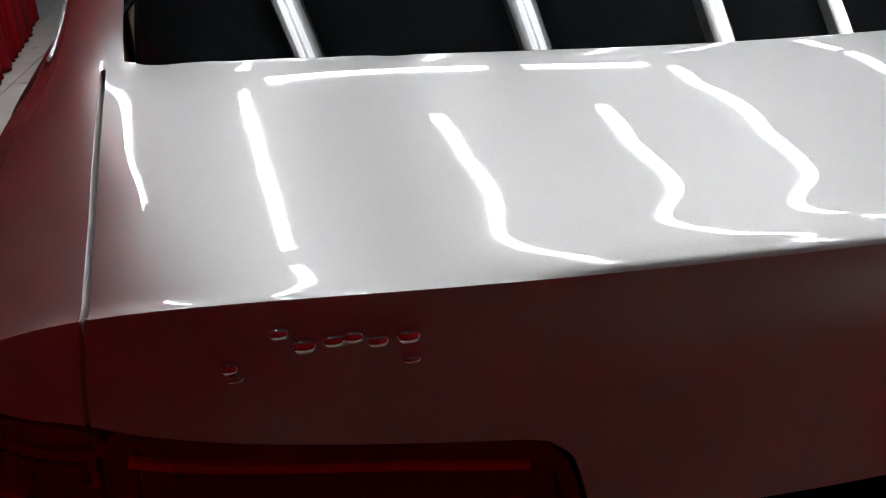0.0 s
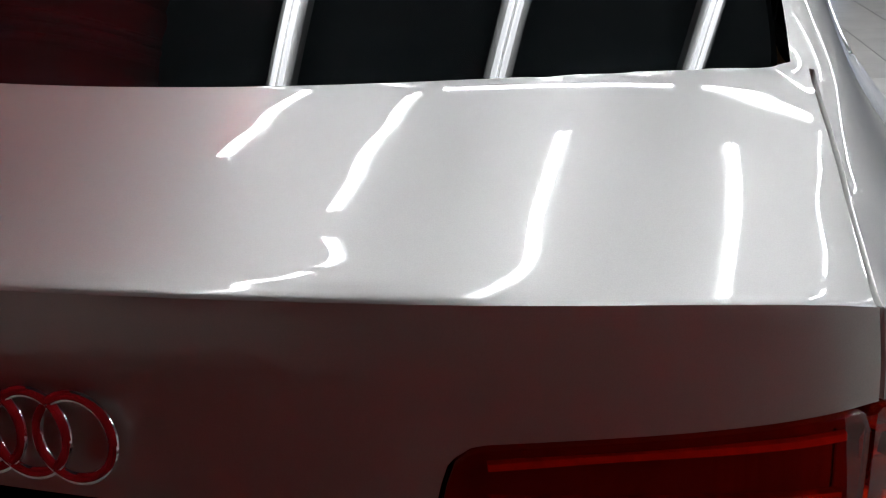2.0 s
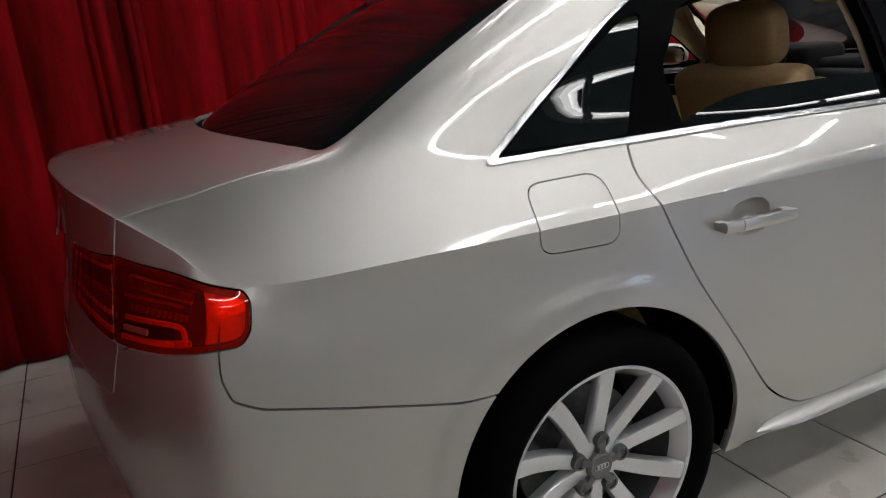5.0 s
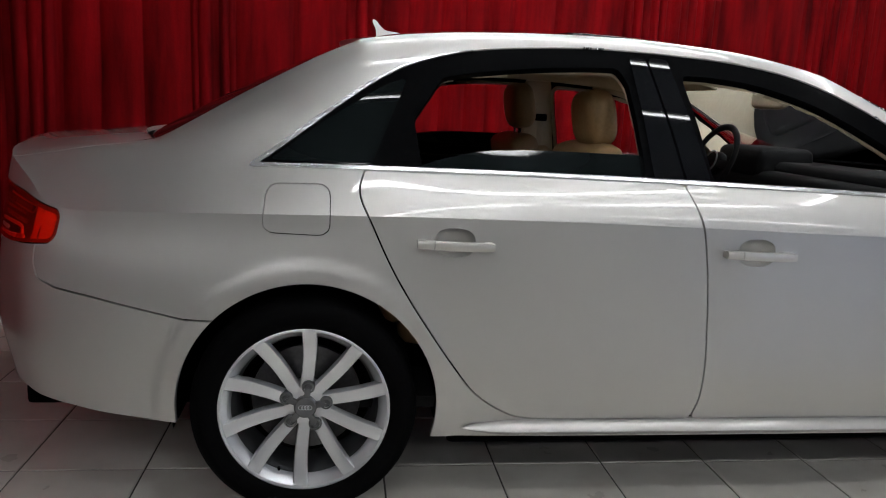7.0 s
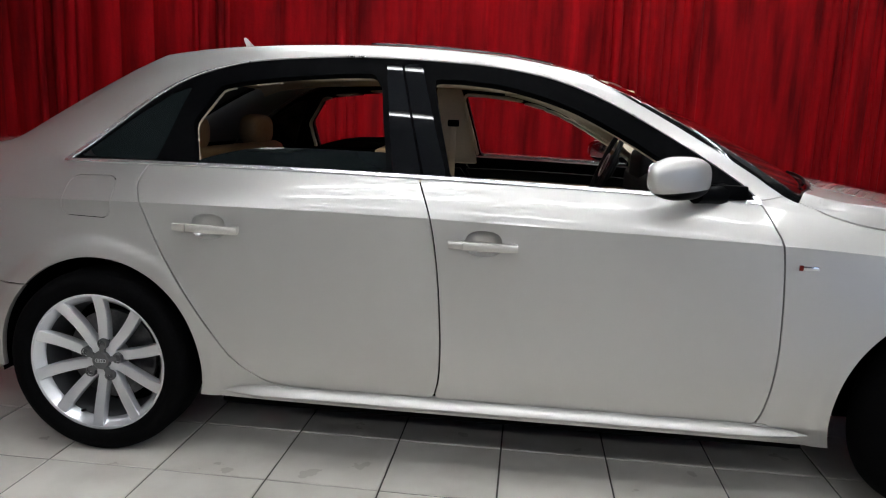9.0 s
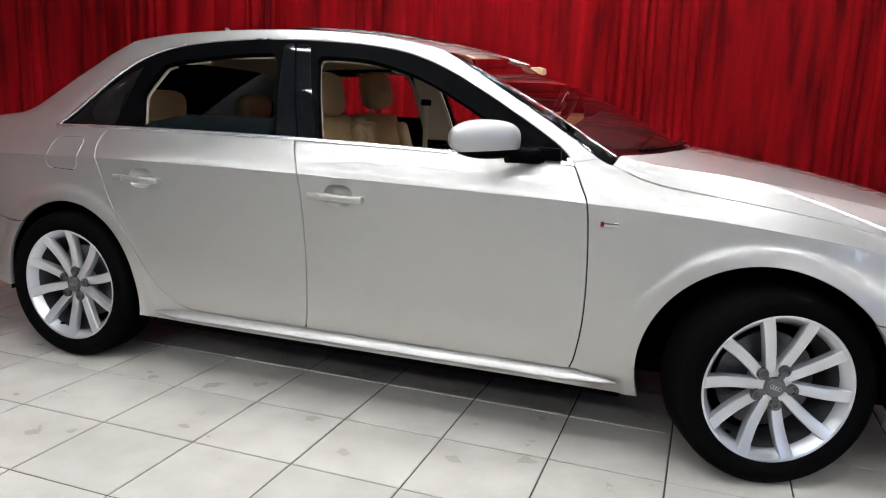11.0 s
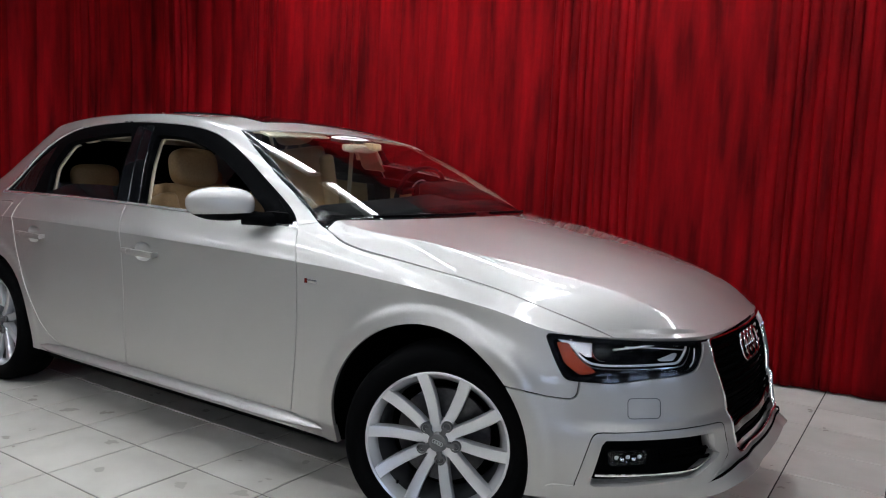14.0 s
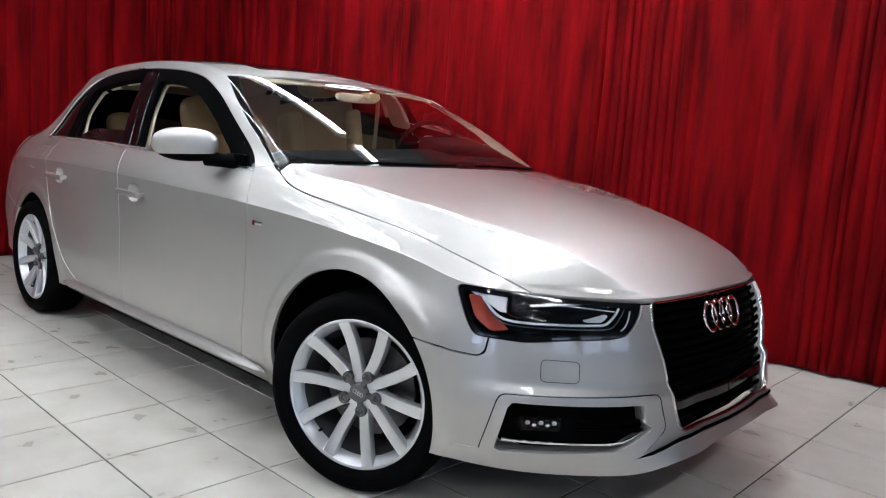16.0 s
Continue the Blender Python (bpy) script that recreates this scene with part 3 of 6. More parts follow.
def joined(*pcs):
    V, N, UV, F, k = [], [], [], [], 0
    for p in pcs:
        V.append(p["V"]), N.append(p["N"]), UV.append(p["UV"])
        F += [tuple(i + k for i in f) for f in p["F"]]
        k += len(p["V"])
    return {"V": np.vstack(V), "N": np.vstack(N), "UV": np.vstack(UV), "F": F}


def moved(pc, offset):
    return {**pc, "V": pc["V"] + pc["N"] * offset}


def panel(name, pc, mat, parent, depth=0.012, label=""):
    """A sheet panel with its edges turned inwards by depth."""
    V, N, F = pc["V"], pc["N"] / np.maximum(np.linalg.norm(pc["N"], axis=1, keepdims=True), 1e-9), pc["F"]
    if not F:
        return None
    a, b, c = V[F[0][0]], V[F[0][1]], V[F[0][2]]
    flip = sum(float(np.dot(np.cross(V[f[1]] - V[f[0]], V[f[2]] - V[f[0]]), N[f[0]])) for f in F[:: max(1, len(F) // 50)]) < 0
    if flip:
        F = [f[::-1] for f in F]
    key = [tuple(q) for q in np.round(V, 5).tolist()]
    edges = {}
    for f in F:
        for i, j in zip(f, f[1:] + f[:1]):
            k = (key[i], key[j]) if key[i] < key[j] else (key[j], key[i])
            edges.setdefault(k, []).append((i, j))
    rim = [e[0] for e in edges.values() if len(e) == 1]
    outn = {}
    for i, j in rim:
        t = V[j] - V[i]
        o = np.cross(t, N[i])
        o /= max(np.linalg.norm(o), 1e-9)
        for q in (i, j):
            outn[key[q]] = outn.get(key[q], 0) + o
    verts, norms, idx, faces = [V], [N], {}, list(F)
    n, addv, addn = len(V), [], []
    for q in sorted({q for e in rim for q in e}):
        o = outn[key[q]]
        o = o / max(np.linalg.norm(o), 1e-9)
        idx[q] = n + len(addv)
        addv += [V[q], V[q] - N[q] * depth]
        addn += [(o + N[q] * 0.6), o]
    for i, j in rim:
        faces.append((idx[j], idx[i], idx[i] + 1, idx[j] + 1))
    verts = np.vstack(verts + ([np.array(addv)] if addv else []))
    norms = np.vstack(norms + ([np.array(addn)] if addn else []))
    norms /= np.maximum(np.linalg.norm(norms, axis=1, keepdims=True), 1e-9)
    return mesh_object(name, verts, faces, mat, parent, label, norms)


def xu(pc):
    return pc["UV"][:, 0] - 1.75


def xz(pc, poly):
    return sd_poly(pc["V"][:, 0], pc["V"][:, 2], poly)


def uz(pc, poly):
    return sd_poly(xu(pc), pc["V"][:, 2], poly)


GAP = .0026
BOWLS = ((.405, .819), (1.306, .815))


def bowl(pc, c):
    return ((np.abs((pc["V"][:, 0] - c[0]) / .058) ** 2.6 + np.abs((pc["V"][:, 2] - c[1]) / .041) ** 2.6) ** (1 / 2.6) - 1) * .05

def arch(pc, c):
    return c[2] - np.hypot(pc["V"][:, 0] - c[0], pc["V"][:, 2] - c[1])


# outlines of the panels, flank view (x, z)
EDGE_B = [(1.165, .289), (1.181, .37), (1.181, .5), (1.163, .713), (1.133, .885), (1.087, 1.004)]
EDGE_F = [(2.182, .289), (2.2, .336), (2.22, .472), (2.222, .642), (2.208, .842), (2.18, .912), (2.146, .975)]
EDGE_R = [(.76, .289), (.66, .292), (.59, .308), (.5, .364), (.43, .444), (.26, .692), (.168, .872), (.138, .944), (.15, 1.003)]
BELT = [(.15, 1.003), (.6, 1.006), (1.087, 1.004), (1.6, .994), (2.0, .981), (2.146, .975)]
FRONT_DOOR = curve(EDGE_B) + curve(BELT[2:]) + curve(EDGE_F)[::-1]
REAR_DOOR = curve(EDGE_R) + curve(BELT[:3]) + curve(EDGE_B)[::-1]
FLAP = outline([(-.127, .828), (.058, .825), (.056, .962), (-.119, .957)], 0.035)
WINDOWS = curve([(-.158, .9972), (-.08, .999), (.15, 1.003), (.6, 1.006), (1.087, 1.004), (1.6, .994), (2.0, .981), (2.15, .973)]) + curve(
    [(2.15, .977), (2.08, 1.04), (1.9, 1.149), (1.69, 1.262), (1.5, 1.335), (1.31, 1.369), (1.13, 1.382), (.94, 1.388), (.76, 1.386), (.49, 1.364),
     (.3, 1.32), (.17, 1.257), (.03, 1.158), (-.152, 1.020), (-.175, 1.0055), (-.173, .999)], 8)
QUARTER_GLASS = outline([(-.125, 1.02), (.171, 1.02), (.272, 1.275), (.2, 1.247), (.04, 1.143)], 0.012)
REAR_OPENING = outline([(.316, 1.016), (.290, 1.15), (.372, 1.277)] + curve([(.437, 1.291), (.53, 1.305), (.65, 1.319), (.8, 1.331), (.905, 1.334)], 4) + [(.935, 1.29), (.978, 1.02)], 0.014)
FRONT_OPENING = outline([(1.186, 1.012), (1.105, 1.324)] + curve([(1.2, 1.324), (1.35, 1.308), (1.55, 1.252), (1.75, 1.155), (1.88, 1.075), (1.95, 1.03), (1.955, .99)], 5), 0.022)
PILLAR_B1 = outline([(1.0, 1.012), (1.092, 1.012), (.993, 1.368), (.943, 1.368)], 0.006)
PILLAR_B2 = outline([(1.1, 1.012), (1.174, 1.012), (1.062, 1.368), (1.001, 1.368)], 0.006)
# ends of the car, (unrolled x, z)
TAIL_LAMP = outline([(-1.418, .903), (-1.13, .923), (-.95, .898), (-.705, .860), (-.688, .842), (-.69, .79), (-.71, .770), (-.95, .762), (-1.145, .766), (-1.435, .787)], 0.022)
HEAD_LAMP = outline([(3.178, .734), (3.3, .728), (3.5, .717), (3.728, .707), (3.695, .668), (3.65, .622), (3.6, .612), (3.47, .606), (3.377, .595), (3.25, .603), (3.222, .649)], 0.018)
GRILLE = outline([(3.757, .708), (4.4, .711), (4.4, .335), (3.822, .335), (3.733, .64)], 0.024)
FOG = outline([(3.345, .432), (3.692, .428), (3.698, .370), (3.724, .357), (3.61, .295), (3.318, .287)], 0.012)
FOG_RIM = outline([(3.322, .452), (3.745, .452), (3.77, .352), (3.66, .264), (3.28, .266)], 0.02)
BUMPER_F = [(3.0, 0), (3.0, .575), (3.14, .56), (3.2, .55), (3.262, .546), (3.28, .556), (3.287, .6), (3.29, .66), (3.3, .705), (3.5, .71), (3.76, .702), (4.4, .702), (4.4, 0)]
BUMPER_R = [(-.2, 0), (-.2, .58), (-.34, .582), (-.55, .625), (-.68, .652), (-.735, .675), (-.755, .715), (-.76, .80), (-1.0, .80), (-1.14, .745), (-1.16, .66), (-3, .66), (-3, 0)]


def base_glass(pc):
    """Negative behind the foot of the rear window."""
    return pc["V"][:, 0] - (-.586 + .141 * (pc["V"][:, 1] / .637) ** 2)


def top_rear(pc):
    return pc["V"][:, 0] - (.055 + .075 * (pc["V"][:, 1] / .58) ** 2)


def top_front(pc):
    return pc["V"][:, 0] - (1.685 - .075 * (pc["V"][:, 1] / .64) ** 2)


def base_screen(pc):
    return pc["V"][:, 0] - (2.48 - .22 * (pc["V"][:, 1] / .8) ** 2)


def screen_edge(pc):
    """Positive inside the side edge of the windscreen."""
    return pc["UV"][:, 1] - lerp(pc["V"][:, 0], [(1.6, 8.0), (1.75, 7.84), (1.89, 7.74), (2.04, 7.62), (2.14, 7.45), (2.2, 7.2), (2.25, 6.85), (2.29, 6.5)])


def pillar_seam(pc):
    """Negative above the joint of screen pillar and wing."""
    return .986 + .19 * (pc["V"][:, 0] - 2.14) - pc["V"][:, 2]


def lid_side(pc):
    return -pc["V"][:, 1] - (.611 + .064 * (pc["V"][:, 0] + .851))


HOOD_EDGE = curve([(2.2, .79), (2.27, .81), (2.36, .835), (2.5, .842), (2.8, .82), (3.05, .782), (3.2, .745), (3.3, .715), (3.6, .62)], 6)


def hood_side(pc):
    hx, hw = np.array(HOOD_EDGE).T
    return -pc["V"][:, 1] - np.interp(pc["V"][:, 0], hx, hw)


def rear_glass():
    """Half of the rear window, cut along the pillar's edge."""
    w, s = np.meshgrid(np.linspace(0, .68, 60), np.linspace(.012, .994, 60))
    w, s = w.ravel(), s.ravel()
    xb, xt = -.586 + .141 * (w / .637) ** 2, .055 + .075 * (w / .58) ** 2
    x = xb + (xt - xb) * s
    zb, zt = deck_height(xb, w) - .002, top_height(xt + .002, w)
    z = zb + (zt - zb) * s + .064 * s * (1 - s)
    V = np.stack([x, -w, z], 1).reshape(60, 60, 3)
    n = np.cross(np.gradient(V, axis=1), np.gradient(V, axis=0)).reshape(-1, 3)
    n *= np.sign(n[:, 2:3])
    n[np.arange(60) * 60, 1] = 0
    ii = (np.arange(59)[:, None] * 60 + np.arange(59)).ravel()
    pc = {"V": V.reshape(-1, 3), "N": n / np.linalg.norm(n, axis=1, keepdims=True), "UV": np.stack([x, w], 1),
          "F": [tuple(f) for f in np.stack([ii, ii + 1, ii + 61, ii + 60], 1).tolist()]}
    rail = UPPER["V"][np.abs(UPPER["UV"][:, 1] - 8.0) < 1e-6]
    rail = rail[(rail[:, 0] > -.56) & (rail[:, 0] < .3)]
    return clip(pc, w - np.interp(x, rail[:, 0], -rail[:, 1]) + .003)


def build_car():
    car = new("sedan")
    tagged(car, "champagne silver four-door sedan parked on a tiled showroom floor", "car")

    def both(name, pc, mat, depth=0.012, label="", parent=car):
        a = panel(name, pc, mat, parent, depth, label)
        b = panel(name, mirrored(pc), mat, parent, depth, label)
        return a, b

    def whole(name, pc, mat, depth=0.012, label="", parent=car):
        return panel(name, joined(pc, mirrored(pc)), mat, parent, depth, label)

    lower = clip(clip(LOWER, arch(LOWER, ARCH_R)), arch(clip(LOWER, arch(LOWER, ARCH_R)), ARCH_F))
    side = UPPER["UV"]
    # dark inner shell behind the panel gaps
    sh = lower
    for s in (HEAD_LAMP, TAIL_LAMP, GRILLE, FOG):
        sh = clip(sh, -uz(sh, s))
    for c in BOWLS:
        sh = clip(sh, -bowl(sh, c))
    su = clip(UPPER, np.minimum(UPPER["UV"][:, 1] - 6.25, np.minimum(base_glass(UPPER) + .03, -(base_screen(UPPER) - .06))))
    su = clip(su, -(xz(su, WINDOWS) - .004) - 10 * (su["UV"][:, 1] < 5.0))
    for c in BOWLS:
        su = clip(su, -bowl(su, c))
    sh = clip(sh, np.where((sh["UV"][:, 0] > .62) & (sh["UV"][:, 0] < 4.95), -1.0, sh["UV"][:, 1] - 3.2))
    su = clip(su, np.maximum(-.42 - su["V"][:, 0], su["V"][:, 0] - 2.3))
    whole("body_shell", moved(joined(sh, su), -.016), UNDER, 0.001)
    # doors
    for nm, shape in (("front_door", FRONT_DOOR), ("rear_door", REAR_DOOR)):
        lo = clip(lower, uz(lower, shape) + GAP)
        up = clip(UPPER, np.maximum(xz(UPPER, shape) + GAP, UPPER["UV"][:, 1] - 6.35))
        for c in BOWLS:
            lo = clip(lo, -bowl(lo, c))
            up = clip(up, -bowl(up, c))
        both(nm, joined(lo, up), PAINT, 0.02)
        trim_lo = clip(LOWER, uz(LOWER, shape) + 0.03)
        trim_up = clip(UPPER, np.maximum(xz(UPPER, shape) + 0.012, UPPER["UV"][:, 1] - 6.35))
        both("door_trim", moved(joined(trim_lo, trim_up), -0.085), DASH, 0.01, "black inner door lining")
        card = clip(LOWER, np.maximum(uz(LOWER, shape) + 0.09, .45 - LOWER["V"][:, 2]))
        both("door_card", moved(card, -0.092), LEATHER, 0.006, "tan leather door insert")
    # sill
    sill_zone = np.array([(.2, 0), (.2, .2), (.2, .289), (2.6, .289), (2.6, 0)])
    sill = clip(lower, np.maximum(uz(lower, sill_zone) + GAP, lower["UV"][:, 0] - 1.75 - 2.6))
    sill = clip(sill, sill["V"][:, 2] - .2868)
    both("sill", sill, PAINT, 0.02)
    # quarter panel
    q = clip(lower, xu(lower) - .9)
    q = clip(q, -(uz(q, REAR_DOOR) - GAP))
    q = clip(q, -(q["V"][:, 2] - .289 + GAP) - 10 * (xu(q) < .3))
    q = clip(q, -(uz(q, BUMPER_R) - GAP))
    q = clip(q, -(uz(q, TAIL_LAMP) - 0.003))
    q = clip(q, (.615 + GAP) - q["UV"][:, 0])
    q = clip(q, -(uz(q, FLAP) - .0015))
    qu = clip(UPPER, UPPER["V"][:, 0] - .2)
    qu = clip(qu, -(lid_side(qu) - GAP) - 10 * (base_glass(qu) > -0.02) * 1.0)
    qu = clip(qu, qu["UV"][:, 1] - 8.0 - 10.0 * (qu["V"][:, 0] < -.62))
    qu = clip(qu, -(xz(qu, WINDOWS) - 0.001))
    qu = clip(qu, -(xz(qu, REAR_DOOR) - GAP))
    qu = clip(qu, -(xz(qu, FLAP) - .0015))
    both("quarter_panel", joined(q, qu), PAINT, 0.014)
    fl = clip(LOWER, uz(LOWER, FLAP) + .0015)
    fu = clip(UPPER, np.maximum(xz(UPPER, FLAP) + .0015, UPPER["UV"][:, 1] - 6.2))
    panel("fuel_flap", joined(fl, fu), PAINT, car, 0.01)
    back = clip(LOWER, uz(LOWER, FLAP) - .012)
    backu = clip(UPPER, np.maximum(xz(UPPER, FLAP) - .012, UPPER["UV"][:, 1] - 6.2))
    panel("flap_recess", moved(joined(back, backu), -.014), UNDER, car, 0.004)
    # roof rails and A pillars
    r = clip(UPPER, .2 - UPPER["V"][:, 0])
    r = clip(r, np.maximum(screen_edge(r), 5.4 - r["UV"][:, 1]))
    r = clip(r, -(xz(r, WINDOWS) - 0.001))
    r = clip(r, np.maximum(r["V"][:, 0] - 2.26, -(xz(r, FRONT_DOOR) - GAP)))
    r = clip(r, -(xz(r, REAR_DOOR) - GAP))
    r = clip(r, np.minimum(r["V"][:, 0] - 2.125, pillar_seam(r) + .0012))
    both("roof_rail", r, PAINT, 0.014)
    # roof
    rf = clip(UPPER, 8.0 - UPPER["UV"][:, 1])
    rf = clip(rf, np.maximum(-top_rear(rf) + .004, top_front(rf) + .004))
    whole("roof", rf, PAINT, 0.015)
    # glass
    rw = rear_glass()
    whole("rear_window", moved(rw, -.017), GLASS_TINT, 0.008, "dark tinted rear window")
    ws = clip(UPPER, -screen_edge(UPPER) - .03)
    ws = clip(ws, np.maximum(-(top_front(ws) - .004), base_screen(ws)))
    wob = whole("windscreen", moved(ws, -.004), GLASS_CLEAR, 0.001, "clear windscreen")
    wob.visible_shadow = False
    band = clip(ws, np.minimum(screen_edge(ws) - .26, -(base_screen(ws) + .05)))
    band = clip(band, np.minimum(screen_edge(band) - .24, -(base_screen(band) + .045)))
    whole("screen_border", moved(band, -.008), BLACK_TRIM, 0.002, "black screen edge")
    cowl = clip(UPPER, np.maximum(-(base_screen(UPPER) + .01), base_screen(UPPER) - .05))
    cowl = clip(cowl, hood_side(cowl) + .004)
    whole("cowl", moved(cowl, -.012), BLACK_TRIM, 0.02, "black plastic cowl")
    # bonnet
    h = clip(UPPER, np.maximum(-(base_screen(UPPER) - .012), hood_side(UPPER) + GAP))
    h = clip(h, 4.02 - h["UV"][:, 1])
    whole("bonnet", h, PAINT, 0.02)
    # wings
    f = clip(lower, 2.0 - xu(lower))
    f = clip(f, -(uz(f, FRONT_DOOR) - GAP))
    f = clip(f, np.minimum(2.23 - f["V"][:, 0], .2868 + GAP * 2 - f["V"][:, 2]))
    f = clip(f, 2.19 - xu(f))
    f = clip(f, -(uz(f, BUMPER_F) - GAP))
    f = clip(f, -(uz(f, HEAD_LAMP) - .003))
    f = clip(f, xu(f) - 3.31)
    fu = clip(UPPER, 2.1 - UPPER["V"][:, 0])
    fu = clip(fu, -(xz(fu, FRONT_DOOR) - GAP))
    fu = clip(fu, -(hood_side(fu) - GAP))
    fu = clip(fu, np.maximum(.0012 - pillar_seam(fu), fu["UV"][:, 0] - 5.35))
    fu = clip(fu, np.minimum(screen_edge(fu), 2.262 - fu["V"][:, 0]))
    both("wing", joined(f, fu), PAINT, 0.014)
    # boot lid
    t = clip(UPPER, np.maximum(lid_side(UPPER) + GAP, base_glass(UPPER) + .004))
    t = clip(t, t["UV"][:, 0] - 1.6)
    tl = clip(LOWER, LOWER["UV"][:, 0] - .615 + GAP)
    tl = clip(tl, -(uz(tl, BUMPER_R) - GAP))
    tl = clip(tl, -(uz(tl, TAIL_LAMP) - .003))
    recess = np.array([(-3, .845), (-1.5, .845), (-1.53, .70), (-3, .70)])
    tl2 = clip(tl, -(uz(tl, recess)))
    whole("boot_lid", joined(t, tl2), PAINT, 0.014)
    rc = clip(LOWER, uz(LOWER, recess) - .01)
    whole("plate_recess", moved(rc, -.03), UNDER, 0.005, "black number plate recess")
    # bumpers
    bf = clip(lower, uz(lower, BUMPER_F) + GAP)
    for s in (HEAD_LAMP, GRILLE, FOG_RIM):
        bf = clip(bf, -(uz(bf, s) - .003))
    whole("front_bumper", bf, PAINT, 0.03)
    br = clip(lower, uz(lower, BUMPER_R) + GAP)
    br = clip(br, -(uz(br, TAIL_LAMP) - .003))
    whole("rear_bumper", br, PAINT, 0.02)
    # window surrounds
    z = clip(UPPER, np.maximum(xz(UPPER, WINDOWS), np.maximum(5.2 - UPPER["UV"][:, 1], UPPER["UV"][:, 1] - 8.2)))
    bx, bz = np.array(BELT).T
    above = z["V"][:, 2] > np.interp(z["V"][:, 0], bx, bz) + .022
    wide = np.where(above, .012 * np.clip((.46 - z["V"][:, 0]) / .45, 0, 1), .0105)
    both("window_chrome", moved(clip(z, -(xz(z, WINDOWS) + wide)), .004), BRIGHT, 0.014, "polished chrome window strip")
    fr = clip(z, xz(z, WINDOWS) + wide + .0005)
    for s in (QUARTER_GLASS, REAR_OPENING, FRONT_OPENING):
        fr = clip(fr, -xz(fr, s))
    both("window_frame", moved(fr, -.004), BLACK_TRIM, 0.03)
    for s in (PILLAR_B1, PILLAR_B2):
        b = clip(UPPER, np.maximum(xz(UPPER, s), np.maximum(5.2 - UPPER["UV"][:, 1], UPPER["UV"][:, 1] - 8.2)))
        both("pillar_cover", moved(b, .002), GLOSS_BLACK, 0.01, "gloss black pillar cover")
    qg = clip(UPPER, np.maximum(xz(UPPER, QUARTER_GLASS) - .004, np.maximum(5.2 - UPPER["UV"][:, 1], UPPER["UV"][:, 1] - 8.2)))
    both("quarter_window", moved(qg, -.008), GLASS_TINT, 0.004, "dark tinted quarter window")
    low = np.array(curve([(.27, 1.0), (.33, 1.035), (.5, 1.075), (.7, 1.085), (.98, 1.085)]) + [(.98, .95), (.27, .95)])
    lg = clip(UPPER, np.maximum(xz(UPPER, low), np.maximum(5.2 - UPPER["UV"][:, 1], UPPER["UV"][:, 1] - 8.2)))
    both("lowered_window", moved(lg, -.02), GLASS_TINT, 0.004, "tinted rear door window wound nearly down")
    return car


CAR = build_car()


